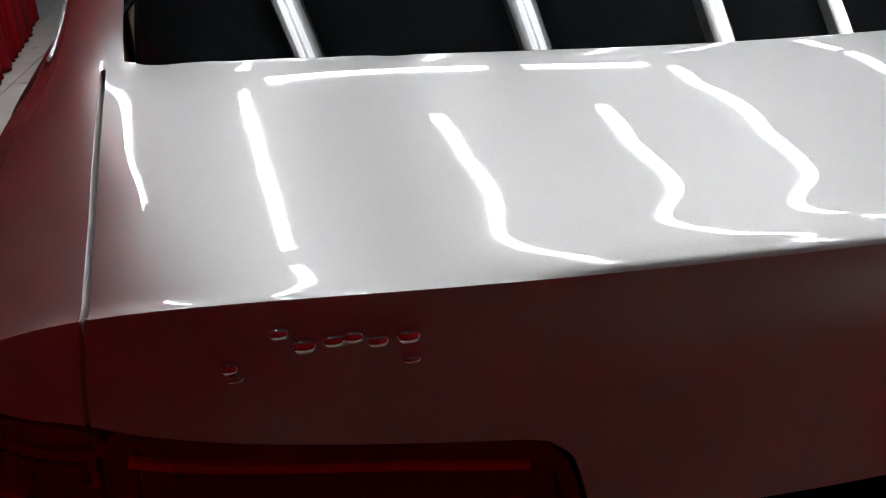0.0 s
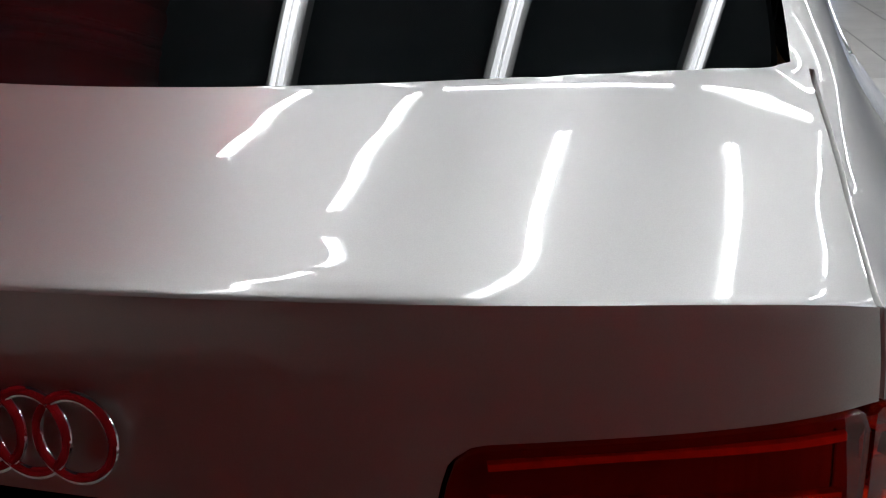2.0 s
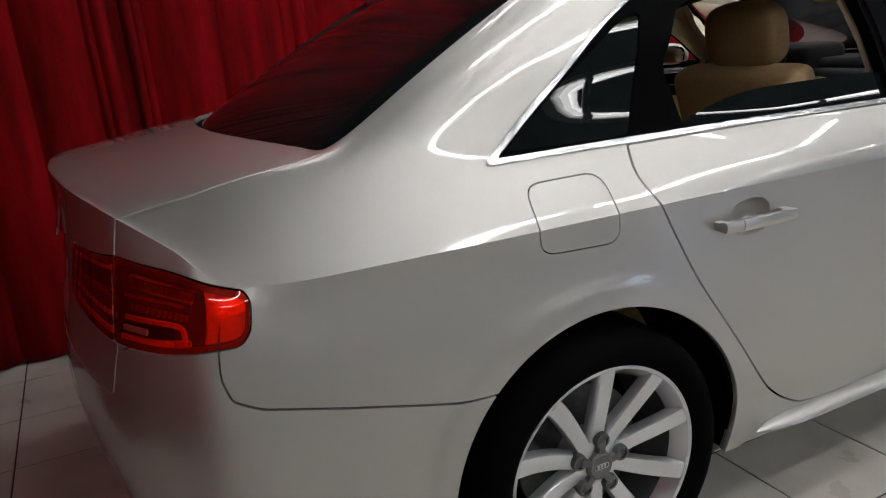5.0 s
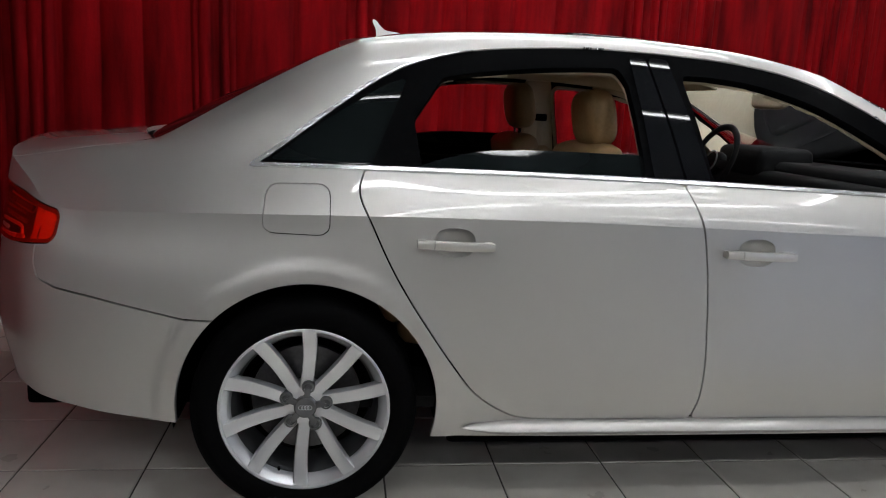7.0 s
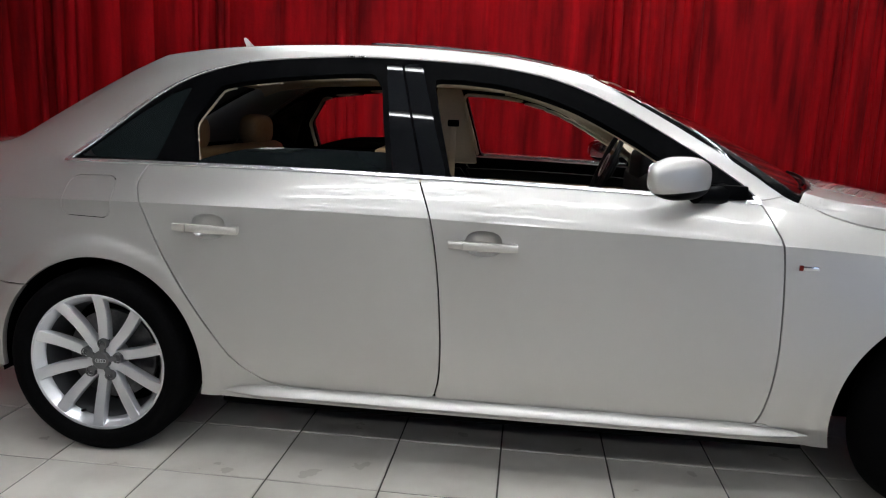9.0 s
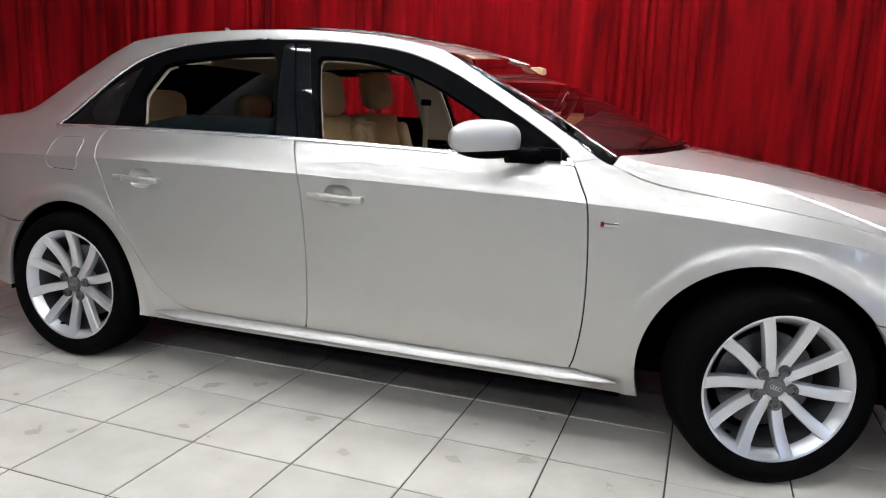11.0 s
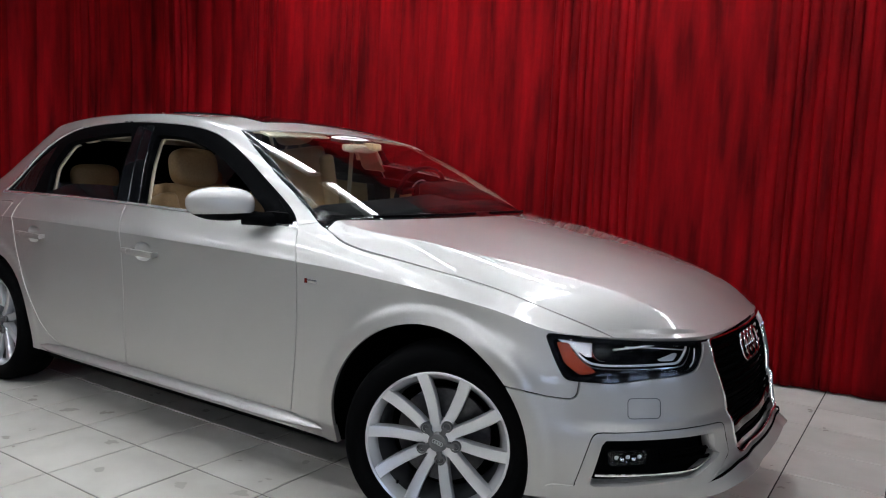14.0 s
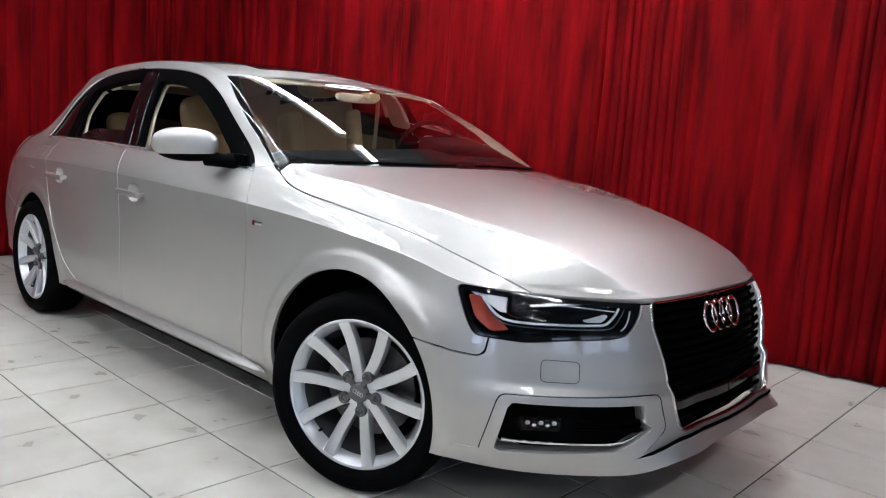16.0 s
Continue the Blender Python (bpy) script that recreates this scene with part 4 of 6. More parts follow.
# ---------------------------------------------------------------- wheels
def build_wheel():
    wheel = new("wheel")
    bm = bmesh.new()
    revolve(bm, [(.228, .10), (.24, .108), (.275, .112), (.3, .104), (.316, .088), (.3225, .06), (.3235, 0), (.3225, -.06), (.316, -.088), (.304, -.103), (.285, -.111),
                 (.262, -.109), (.247, -.1), (.236, -.09)], 72)
    tyre = part("tyre", bm, RUBBER, wheel)
    bm = bmesh.new()
    revolve(bm, [(.2, .1), (.2, -.02), (.212, -.06), (.222, -.078), (.23, -.088), (.2335, -.094), (.24, -.0965), (.2455, -.094), (.2455, -.085), (.236, -.07), (.228, .02), (.228, .1)], 72, closed=True)
    part("rim", bm, ALLOY, wheel)
    # dark liner over the alloy barrel stands in for shade behind the spokes
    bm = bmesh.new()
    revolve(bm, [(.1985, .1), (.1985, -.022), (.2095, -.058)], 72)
    part("barrel", bm, DARK_METAL, wheel, "dark liner in the wheel for the shade behind the spokes")
    bm = bmesh.new()
    revolve(bm, [(0.001, .02), (.06, .02), (.066, -.045), (.058, -.058), (.03, -.062), (.001, -.062)], 40)
    part("hub", bm, ALLOY, wheel)
    bm = bmesh.new()
    revolve(bm, [(.06, .03), (.16, .03), (.16, .01), (.06, .01)], 48, closed=True)
    part("brake_disc", bm, DISC, wheel)
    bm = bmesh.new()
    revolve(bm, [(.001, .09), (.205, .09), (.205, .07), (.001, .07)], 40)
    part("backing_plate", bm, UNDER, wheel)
    # one curved spoke, repeated ten times
    me = None
    for k in range(10):
        if me is None:
            bm = bmesh.new()
            rings = []
            n = 10
            for i in range(n + 1):
                t = i / n
                r = .045 + t * .187
                half = .0175 + .0035 * t
                bend = .015 * math.sin(t * math.pi * .62) - .006 * t
                front = -.0585 - .034 * t ** 1.6
                depth = .026 + .006 * (1 - t)
                prof = [(-half, depth), (-half, .0045), (-half + .0025, .0005), (-half * .3, -.0008), (half * .3, -.0008), (half - .0025, .0005), (half, .0045), (half, depth)]
                rings.append([bm.verts.new((s + bend, front + d, r)) for s, d in prof])
            for a, b in zip(rings, rings[1:]):
                for i in range(7):
                    bm.faces.new((a[i], a[i + 1], b[i + 1], b[i]))
            ob = part("spoke", bm, ALLOY, wheel)
            me = ob.data
        else:
            ob = new("spoke", me)
            ob.parent = wheel
        ob.matrix_basis = pose(0, 0, 0, 0, 36 * k, 0)
    bm = bmesh.new()
    revolve(bm, [(.001, -.074), (.028, -.075), (.0325, -.071), (.034, -.058)], 36)
    for k in range(5):
        a = radians(72 * k + 7)
        vs = box(bm, -.009, .009, -.073, -.056, .02, .058, 0.004, 2)
        bmesh.ops.transform(bm, matrix=pose(0, 0, 0, 0, 72 * k + 7, 0), verts=vs)
        revolve(bm, [(.012, -.073), (.017, -.073), (.019, -.069), (.019, -.05)], 20, centre=(math.sin(a) * .06, 0, math.cos(a) * .06))
    cap = part("centre_cap", bm, CAP_SILVER, wheel, "silver star-shaped centre cap")
    for k in range(5):
        a = radians(72 * k + 7)
        bm = bmesh.new()
        c = (math.sin(a) * .06, 0, math.cos(a) * .06)
        revolve(bm, [(.001, -.071), (.010, -.071), (.012, -.068), (.012, -.05)], 16, centre=c)
        part("wheel_bolt", bm, DARK_METAL, wheel)
    for k in range(4):
        bm = bmesh.new()
        ring(bm, ((k - 1.5) * .0085, -.0745, 0), .0062, .001)
        part("cap_ring", bm, SATIN, cap)
    bm = bmesh.new()
    a = radians(201)
    tube(bm, [(math.sin(a) * .205, -.06, math.cos(a) * .205), (math.sin(a) * .198, -.082, math.cos(a) * .198)], .0045, 8)
    part("valve", bm, RUBBER, wheel)
    return wheel


def ring(bm, c, r, t, axis="y", segs=28, ry=1.0):
    """A ring lying in the plane across the axis."""
    n = 10
    grid = []
    for k in range(segs):
        a = 2 * math.pi * k / segs
        row = []
        for j in range(n):
            b = 2 * math.pi * j / n
            q = r + t * math.cos(b)
            h = t * 0.8 * math.sin(b)
            p = {"y": (q * math.cos(a), h, q * math.sin(a) * ry), "x": (h, q * math.cos(a), q * math.sin(a) * ry)}[axis]
            row.append(bm.verts.new(Vector(p) + Vector(c)))
        grid.append(row)
    for k in range(segs):
        for j in range(n):
            bm.faces.new((grid[k][j], grid[k][(j + 1) % n], grid[(k + 1) % segs][(j + 1) % n], grid[(k + 1) % segs][j]))


def add_wheels():
    first = build_wheel()
    first.parent = CAR
    spots = [(0, -.80, .323, 0, 0), (2.808, -.805, .323, 0, 0), (0, .80, .323, 180, 0), (2.808, .805, .323, 180, 0)]
    first.matrix_basis = pose(0, -.80, .323)
    for x, y, z, turn, _ in spots[1:]:
        w = copy_thing(first, pose(x, y, z, 0, 0, turn + (20 if x > 1 else 0)) @ pose(0, 0, 0, 0, 20 if x > 1 else 0, 0))
    # arches and floor of the car
    for c, y in ((ARCH_R, 1), (ARCH_R, -1), (ARCH_F, 1), (ARCH_F, -1)):
        bm = bmesh.new()
        rings = []
        for k in range(25):
            a = radians(-10 + 200 * k / 24)
            rings.append([bm.verts.new((c[0] + math.cos(a) * (c[2] + .012), y * w, c[1] + math.sin(a) * (c[2] + .012))) for w in (.868, .52)])
        for a, b in zip(rings, rings[1:]):
            bm.faces.new((a[0], a[1], b[1], b[0]))
        bm.faces.new([q[1] for q in rings])
        part("arch_liner", bm, UNDER, CAR)
    bm = bmesh.new()
    box(bm, -.88, 3.5, -.55, .55, .2, .28, .02)
    box(bm, .42, 2.36, -.84, .84, .19, .27, .02)
    part("underbody", bm, UNDER, CAR)


add_wheels()


# ---------------------------------------------------------------- room
TILE_SIZE, TILE_X, TILE_Y, TILE_TURN = 0.3815, 1.389, -1.373, -0.33


def build_floor():
    floor = tagged(new("floor"), "cream ceramic tile floor with dark grout lines", "floor", kind="structure")
    bm = bmesh.new()
    box(bm, -9, 14, -12, 8, -.12, -.004)
    part("grout", bm, GROUT, floor)
    base = None
    g, b = TILE_SIZE / 2 - .0032, .003
    bm = bmesh.new()
    lo = [bm.verts.new((sx * g, sy * g, -.006)) for sx, sy in ((-1, -1), (1, -1), (1, 1), (-1, 1))]
    mid = [bm.verts.new((sx * g, sy * g, -.0015)) for sx, sy in ((-1, -1), (1, -1), (1, 1), (-1, 1))]
    hi = [bm.verts.new((sx * (g - b), sy * (g - b), 0)) for sx, sy in ((-1, -1), (1, -1), (1, 1), (-1, 1))]
    bm.faces.new(hi)
    for p, q in ((lo, mid), (mid, hi)):
        for i in range(4):
            bm.faces.new((p[i], p[(i + 1) % 4], q[(i + 1) % 4], q[i]))
    proto = bpy.data.meshes.new("tile")
    bm.to_mesh(proto)
    bm.free()
    proto.materials.append(TILE)
    turn = pose(TILE_X, TILE_Y, 0, 0, 0, TILE_TURN)
    rest_v, rest_f = [], []
    shape = [v.co.copy() for v in proto.vertices]
    quads = [tuple(p.vertices) for p in proto.polygons]
    rng = random.Random(4)
    for i in range(-22, 32):
        for j in range(-24, 20):
            c = turn @ Vector(((i + .5) * TILE_SIZE, (j + .5) * TILE_SIZE, rng.uniform(-.0006, .0004)))
            if -2.2 < c.x < 5.2 and -2.05 < c.y < -.75 or (2.9 < c.x < 5.4 and -.75 <= c.y < 2.0):
                ob = new("tile", proto)
                ob.parent = floor
                ob.matrix_basis = pose(c.x, c.y, c.z, 0, 0, TILE_TURN)
            else:
                k = len(rest_v)
                m = pose(c.x, c.y, c.z, 0, 0, TILE_TURN)
                rest_v += [m @ s for s in shape]
                rest_f += [tuple(a + k for a in q) for q in quads]
    rest = mesh_object("tile_field", rest_v, rest_f, TILE, floor, smooth=False)
    rest["kind"] = "stuff"


def build_curtain(name, a, b, seed, label):
    """A heavy pleated curtain that hangs from a to b (x, y)."""
    rng = random.Random(seed)
    length = math.hypot(b[0] - a[0], b[1] - a[1])
    dx, dy = (b[0] - a[0]) / length, (b[1] - a[1]) / length
    nx, ny = -dy, dx
    folds, s = [], 0.0
    while s < length:
        fine = rng.random() < .32
        for _ in range(rng.randint(3, 6) if fine else rng.randint(1, 2)):
            wdt = rng.uniform(.035, .075) if fine else rng.uniform(.13, .36)
            folds.append((s, wdt, rng.uniform(.6, 1.0) * (.62 * wdt if fine else .028 + .1 * wdt), rng.uniform(-.02, .02)))
            s += wdt
    starts = np.array([f[0] for f in folds])
    cols = int(length / .0065)
    zs = np.concatenate([np.linspace(.012, .25, 5)[:-1], np.linspace(.25, 3.15, 20)])
    verts = []
    for z in zs:
        grow = .6 + .4 * (3.15 - z) / 3.15
        for c in range(cols + 1):
            s = length * c / cols
            sw = s + .03 * noise.noise((s * 1.3, z * .5, seed)) + .012 * noise.noise((s * 4, z * 1.1, seed + 5))
            k = max(0, int(np.searchsorted(starts, sw)) - 1)
            st, wd, amp, sh = folds[k]
            t = min(max((sw - st) / wd, 0), 1)
            d = amp * (1 - abs(2 * t - 1) ** 2.4) * grow + sh * math.sin(math.pi * t) * grow + .05 * noise.noise((s * .9, z * .35, seed + 9)) + .004 * noise.noise((s * 14, z * 2.5, seed))
            if z < .1:
                d += (.1 - z) * .3 * noise.noise((s * 6, 0, seed + 3))
            verts.append((a[0] + dx * s + nx * d, a[1] + dy * s + ny * d, z))
    n = cols + 1
    faces = [(r * n + c, r * n + c + 1, (r + 1) * n + c + 1, (r + 1) * n + c) for r in range(len(zs) - 1) for c in range(cols)]
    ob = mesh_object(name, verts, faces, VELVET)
    md = ob.modifiers.new("cloth", "SOLIDIFY")
    md.thickness = 0.004
    return tagged(ob, label, "curtain", group="red curtains round the car")


def slab(name, x0, x1, y0, y1, z0, z1, mat, label, cat):
    bm = bmesh.new()
    box(bm, x0, x1, y0, y1, z0, z1)
    return tagged(part(name, bm, mat, None, smooth=False), label, cat, kind="structure")


def build_light(a, b, z=3.02):
    """A batten with two bare tubes."""
    th = new("tube_light")
    tagged(th, "white ceiling batten with two bare fluorescent tubes", "ceiling light", group="ceiling tube lights")
    a, b = Vector((*a, z)), Vector((*b, z))
    d = (b - a).normalized()
    L = (b - a).length
    m = Matrix.Translation((a + b) / 2) @ Matrix.Rotation(math.atan2(d.y, d.x), 4, "Z")
    bm = bmesh.new()
    box(bm, -L / 2, L / 2, -.075, .075, .03, .12, .008)
    ob = part("batten", bm, HOUSING, th)
    bm = bmesh.new()
    tube(bm, [(-L / 2 + .03, -.023, 0), (L / 2 - .03, -.023, 0)], .015, 10)
    part("tube", bm, TUBE, th)
    bm = bmesh.new()
    tube(bm, [(-L / 2 + .03, .023, 0), (L / 2 - .03, .023, 0)], .015, 10)
    part("tube", bm, TUBE, th)
    for s in (-1, 1):
        bm = bmesh.new()
        box(bm, s * (L / 2 - .015) - .012, s * (L / 2 - .015) + .012, -.06, .06, -.026, .04, .004)
        part("lamp_holder", bm, HOUSING, th)
    th.matrix_basis = m


def build_window(name, place, wide, glow):
    """A bright pane in a white frame on a far wall: mirrored daylight or added fill."""
    w = tagged(new(name), "bright daylit window in a white frame", "window", kind="structure")
    h = wide / 2
    bm = bmesh.new()
    box(bm, -h, h, 0, .02, .95, 2.35)
    part("pane", bm, glow, w, smooth=False)
    for a, b, c, d in ((-h - .06, -h, .89, 2.41), (h, h + .06, .89, 2.41), (-h, h, .89, .95), (-h, h, 2.35, 2.41), (-.03, .03, .95, 2.35)):
        bm = bmesh.new()
        box(bm, a, b, 0, .055, c, d, .006)
        part("window_frame", bm, HOUSING, w)
    w.matrix_basis = place


def build_post():
    """A slim painted post on a round foot."""
    post = tagged(new("safety_post"), "lime green safety post on a round black foot", "post")
    bm = bmesh.new()
    revolve(bm, [(.001, 1.12), (.026, 1.11), (.032, 1.09), (.032, .03), (.034, .02)], 20, "z")
    part("pole", bm, POST_PAINT, post)
    bm = bmesh.new()
    revolve(bm, [(.03, .035), (.06, .032), (.15, .018), (.16, .008), (.16, .0), (.001, .0)], 28, "z")
    part("foot", bm, BLACK_TRIM, post)
    post.location = (5.9, -5.1, 0)


def build_room():
    build_floor()
    build_post()
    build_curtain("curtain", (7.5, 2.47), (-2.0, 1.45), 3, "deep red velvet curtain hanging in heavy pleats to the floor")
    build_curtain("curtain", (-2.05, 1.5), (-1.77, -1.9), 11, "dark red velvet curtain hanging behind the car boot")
    slab("ceiling", -9, 14, -12, 8, 3.15, 3.3, CEIL, "dark painted open ceiling", "ceiling")
    slab("wall_north", -9, 14, 8, 8.2, 0, 3.15, WALLP, "pale painted wall", "wall")
    slab("wall_south", -9, 14, -12.2, -12, 0, 3.15, WALLP, "pale painted wall", "wall")
    slab("wall_west", -9.2, -9, -12, 8, 0, 3.15, WALLP, "pale painted wall", "wall")
    slab("wall_east", 14, 14.2, -12, 8, 0, 3.15, WALLP, "pale painted wall", "wall")
    for y in (.8, -2.45):
        build_light((-.45, y), (1.25, y))
        build_light((1.40, y), (3.10, y))
    for y in (-.36, -1.45):
        build_light((-.15, y), (2.30, y))
    for y0, y1 in ((.65, -1.08), (-1.25, -2.3)):
        build_light((3.2, y0), (3.2, y1))
    for y0, y1 in ((.3, -1.2), (-1.5, -3.0)):
        build_light((5.9, y0), (5.9, y1))
    build_light((1.9, 1.75), (3.6, 1.75))
    build_light((3.75, 1.75), (5.4, 1.75))
    for k, x in enumerate((7.9, 9.6)):
        build_window("window_%d" % (k + 1), pose(x + .65, -11.99, 0), 1.3, WINDOW_GLOW)
    # east windows are guessed: added to give the front bumper a bluish light
    for k, y in enumerate((-6.2, -3.4, -.6)):
        build_window("window_%d" % (k + 3), pose(13.99, y, 0, 0, 0, 90), 1.7, WINDOW_FILL)
    # row -6.4 and the west ends are added fill for rear quarter and curtain
    for y, k0, k1 in ((-4.4, -1, 8), (-6.4, -1, 4)):
        for k in range(k0, k1):
            build_light((-2.25 + 1.45 * k, y), (-.85 + 1.45 * k, y))


build_room()


# ---------------------------------------------------------------- fittings of the car
def nearby(sheet, a, b, x, y):
    """Place and normal at (x, y) from a plane through the closest points."""
    d = (a - x) ** 2 + (b - y) ** 2
    i = np.argpartition(d, 14)[:14]
    w = 1 / (d[i] + 2e-5)
    A = np.stack([np.ones(14), a[i] - x, b[i] - y], 1)
    M = (A * w[:, None]).T @ A + np.diag([0, 1e-6, 1e-6]) * w.sum()
    p = np.linalg.solve(M, (A * w[:, None]).T @ sheet["V"][i])[0]
    n = (sheet["N"][i] * w[:, None]).sum(0)
    return Vector(p), Vector(n / np.linalg.norm(n))


def on_lower(x, z):
    """Place and normal on the near flank or an end of the body at (unrolled x, z)."""
    a, b = LOWER["UV"][:, 0] - 1.75, LOWER["V"][:, 2]
    return nearby(LOWER, a, b, x, z)


def on_top(x, y):
    p, n = nearby(UPPER, UPPER["V"][:, 0], UPPER["V"][:, 1], x, -abs(y))
    if y > 0:
        p.y, n.y = -p.y, -n.y
    return p, n


def flip_y(ob, name=None, parent=None):
    """The same part on the other side of the car."""
    me = ob.data.copy()
    me.transform(Matrix.Diagonal((1, -1, 1, 1)))
    me.flip_normals()
    o = new(name or ob.name.split(".")[0], me)
    o.parent = parent or ob.parent
    if "label" in ob:
        o["label"] = ob["label"]
    return o


def strip(points, normals, half, mat, parent, name, thick=0.004, label="", lift=0.0):
    """A thin raised bar that follows points on the body."""
    bm = bmesh.new()
    pts = [Vector(p) for p in points]
    rows = []
    for i, (p, n) in enumerate(zip(pts, normals)):
        t = (pts[min(i + 1, len(pts) - 1)] - pts[max(i - 1, 0)]).normalized()
        s = t.cross(n).normalized()
        h = half[i] if isinstance(half, list) else half
        q = p + n * lift
        rows.append([bm.verts.new(v) for v in (q - s * h, q - s * h * .7 + n * thick, q + s * h * .7 + n * thick, q + s * h, q - n * thick)])
    for a, b in zip(rows, rows[1:]):
        for k in range(5):
            bm.faces.new((a[k], a[(k + 1) % 5], b[(k + 1) % 5], b[k]))
    bm.faces.new(rows[0][::-1])
    bm.faces.new(rows[-1])
    return part(name, bm, mat, parent, label)


def follow(poly, lift=0.0):
    ps, ns = [], []
    for x, z in poly:
        p, n = on_lower(x, z)
        ps.append(p + n * lift)
        ns.append(n)
    return ps, ns


def superellipsoid(bm, c, r, e=0.6, nu=36, nv=18):
    rows = []

    def sp(v, k):
        return math.copysign(abs(v) ** k, v)
    for i in range(nv + 1):
        a = -math.pi / 2 + math.pi * i / nv
        rows.append([bm.verts.new((c[0] + r[0] * sp(math.cos(a), e) * sp(math.cos(b), e), c[1] + r[1] * sp(math.cos(a), e) * sp(math.sin(b), e), c[2] + r[2] * sp(math.sin(a), e)))
                     for b in (2 * math.pi * k / nu for k in range(nu))])
    for p, q in zip(rows, rows[1:]):
        for k in range(nu):
            bm.faces.new((p[k], p[(k + 1) % nu], q[(k + 1) % nu], q[k]))
    bmesh.ops.remove_doubles(bm, verts=bm.verts, dist=1e-5)


def add_handles():
    for c in BOWLS:
        pc = clip(LOWER, bowl(LOWER, c) - .001)
        r = np.clip(1 - (bowl(pc, c) / .05 + 1) ** 2, 0, 1)
        V = pc["V"] - pc["N"] * (.046 * r ** .35)[:, None]
        cup = mesh_object("handle_cup", V, pc["F"], PAINT, CAR)
        cup.data.flip_normals()
        flip_y(cup)
        p, n = on_lower(c[0], c[1])
        y = p.y
        def bar(x0, x1, name, label, n=12):
            bm = bmesh.new()
            rows = []
            for k in range(n + 1):
                x = x0 + (x1 - x0) * k / n
                q = (x - c[0]) / .108
                h = .0142 - .0022 * abs(q) ** 3
                out = -.030 - .006 * (1 - q * q)
                zc = c[1] - .004 - .002 * q
                rows.append([bm.verts.new((x, y + out + dy, zc + dz)) for dy, dz in
                             ((.014, -h * .8), (.004, -h), (-.003, -h * .86), (-.0055, -h * .3), (-.0055, h * .3), (-.003, h * .86), (.004, h), (.014, h * .8))])
            for a, b in zip(rows, rows[1:]):
                for k in range(8):
                    bm.faces.new((a[k], a[(k + 1) % 8], b[(k + 1) % 8], b[k]))
            bm.faces.new(rows[0][::-1])
            bm.faces.new(rows[-1])
            for e in (x0, x1):
                if abs(abs(e - c[0]) - .108) < .001:
                    s = math.copysign(1, e - c[0])
                    box(bm, e - .012 - s * .014, e + .012 - s * .014, y - .026, y + .012, c[1] - .014, c[1] + .006, .004)
            return part(name, bm, SATIN_PAINT, CAR, label)
        flip_y(bar(c[0] - .0605, c[0] + .108, "door_handle", "painted pull handle"))
        flip_y(bar(c[0] - .108, c[0] - .0625, "handle_cap", "painted handle lock cap", 5))


def add_mirrors():
    place = Matrix.Translation((1.868, -.966, 1.052)) @ pose(0, 0, 0, 0, 0, -48)
    bm = bmesh.new()
    superellipsoid(bm, (0, 0, 0), (.047, .128, .064), .72)
    for v in bm.verts:
        out = -v.co.y / .128
        v.co.x *= 1 - .3 * max(0, out)
        v.co.z *= 1 - .22 * max(0, out) ** 2
        v.co.x = max(v.co.x, -.03)
    cut = dict(plane_co=(0, 0, -.036), plane_no=(0, -.06, 1))
    shell = bm.copy()
    bmesh.ops.bisect_plane(shell, geom=shell.verts[:] + shell.edges[:] + shell.faces[:], clear_inner=True, **cut)
    bmesh.ops.transform(shell, matrix=place, verts=shell.verts)
    a = part("mirror_shell", shell, PAINT, CAR)
    bmesh.ops.bisect_plane(bm, geom=bm.verts[:] + bm.edges[:] + bm.faces[:], clear_outer=True, **cut)
    bmesh.ops.transform(bm, matrix=place, verts=bm.verts)
    tube(bm, [(1.93, -.91, 1.005), (1.99, -.868, 1.0), (2.03, -.82, 1.0)], [.03, .026, .034], 12)
    box(bm, 1.98, 2.1, -.852, -.83, .985, 1.03, .008)
    b = part("mirror_base", bm, BLACK_TRIM, CAR, "black lower mirror housing")
    bm = bmesh.new()
    superellipsoid(bm, (-.03, 0, .004), (.004, .108, .046), .5, 24, 12)
    bmesh.ops.transform(bm, matrix=place, verts=bm.verts)
    g = part("mirror_glass", bm, CHROME, CAR, "mirror glass")
    for o in (a, b, g):
        flip_y(o)
    # black sail at the foot of the screen pillar
    tri = outline([(1.985, .992), (2.125, .985), (1.985, 1.085)], .01)
    pc = clip(UPPER, np.maximum(xz(UPPER, tri), np.maximum(5.2 - UPPER["UV"][:, 1], UPPER["UV"][:, 1] - 8.2)))
    panel("mirror_sail", moved(pc, .001), BLACK_TRIM, CAR, .01)
    panel("mirror_sail", moved(mirrored(pc), .001), BLACK_TRIM, CAR, .01)


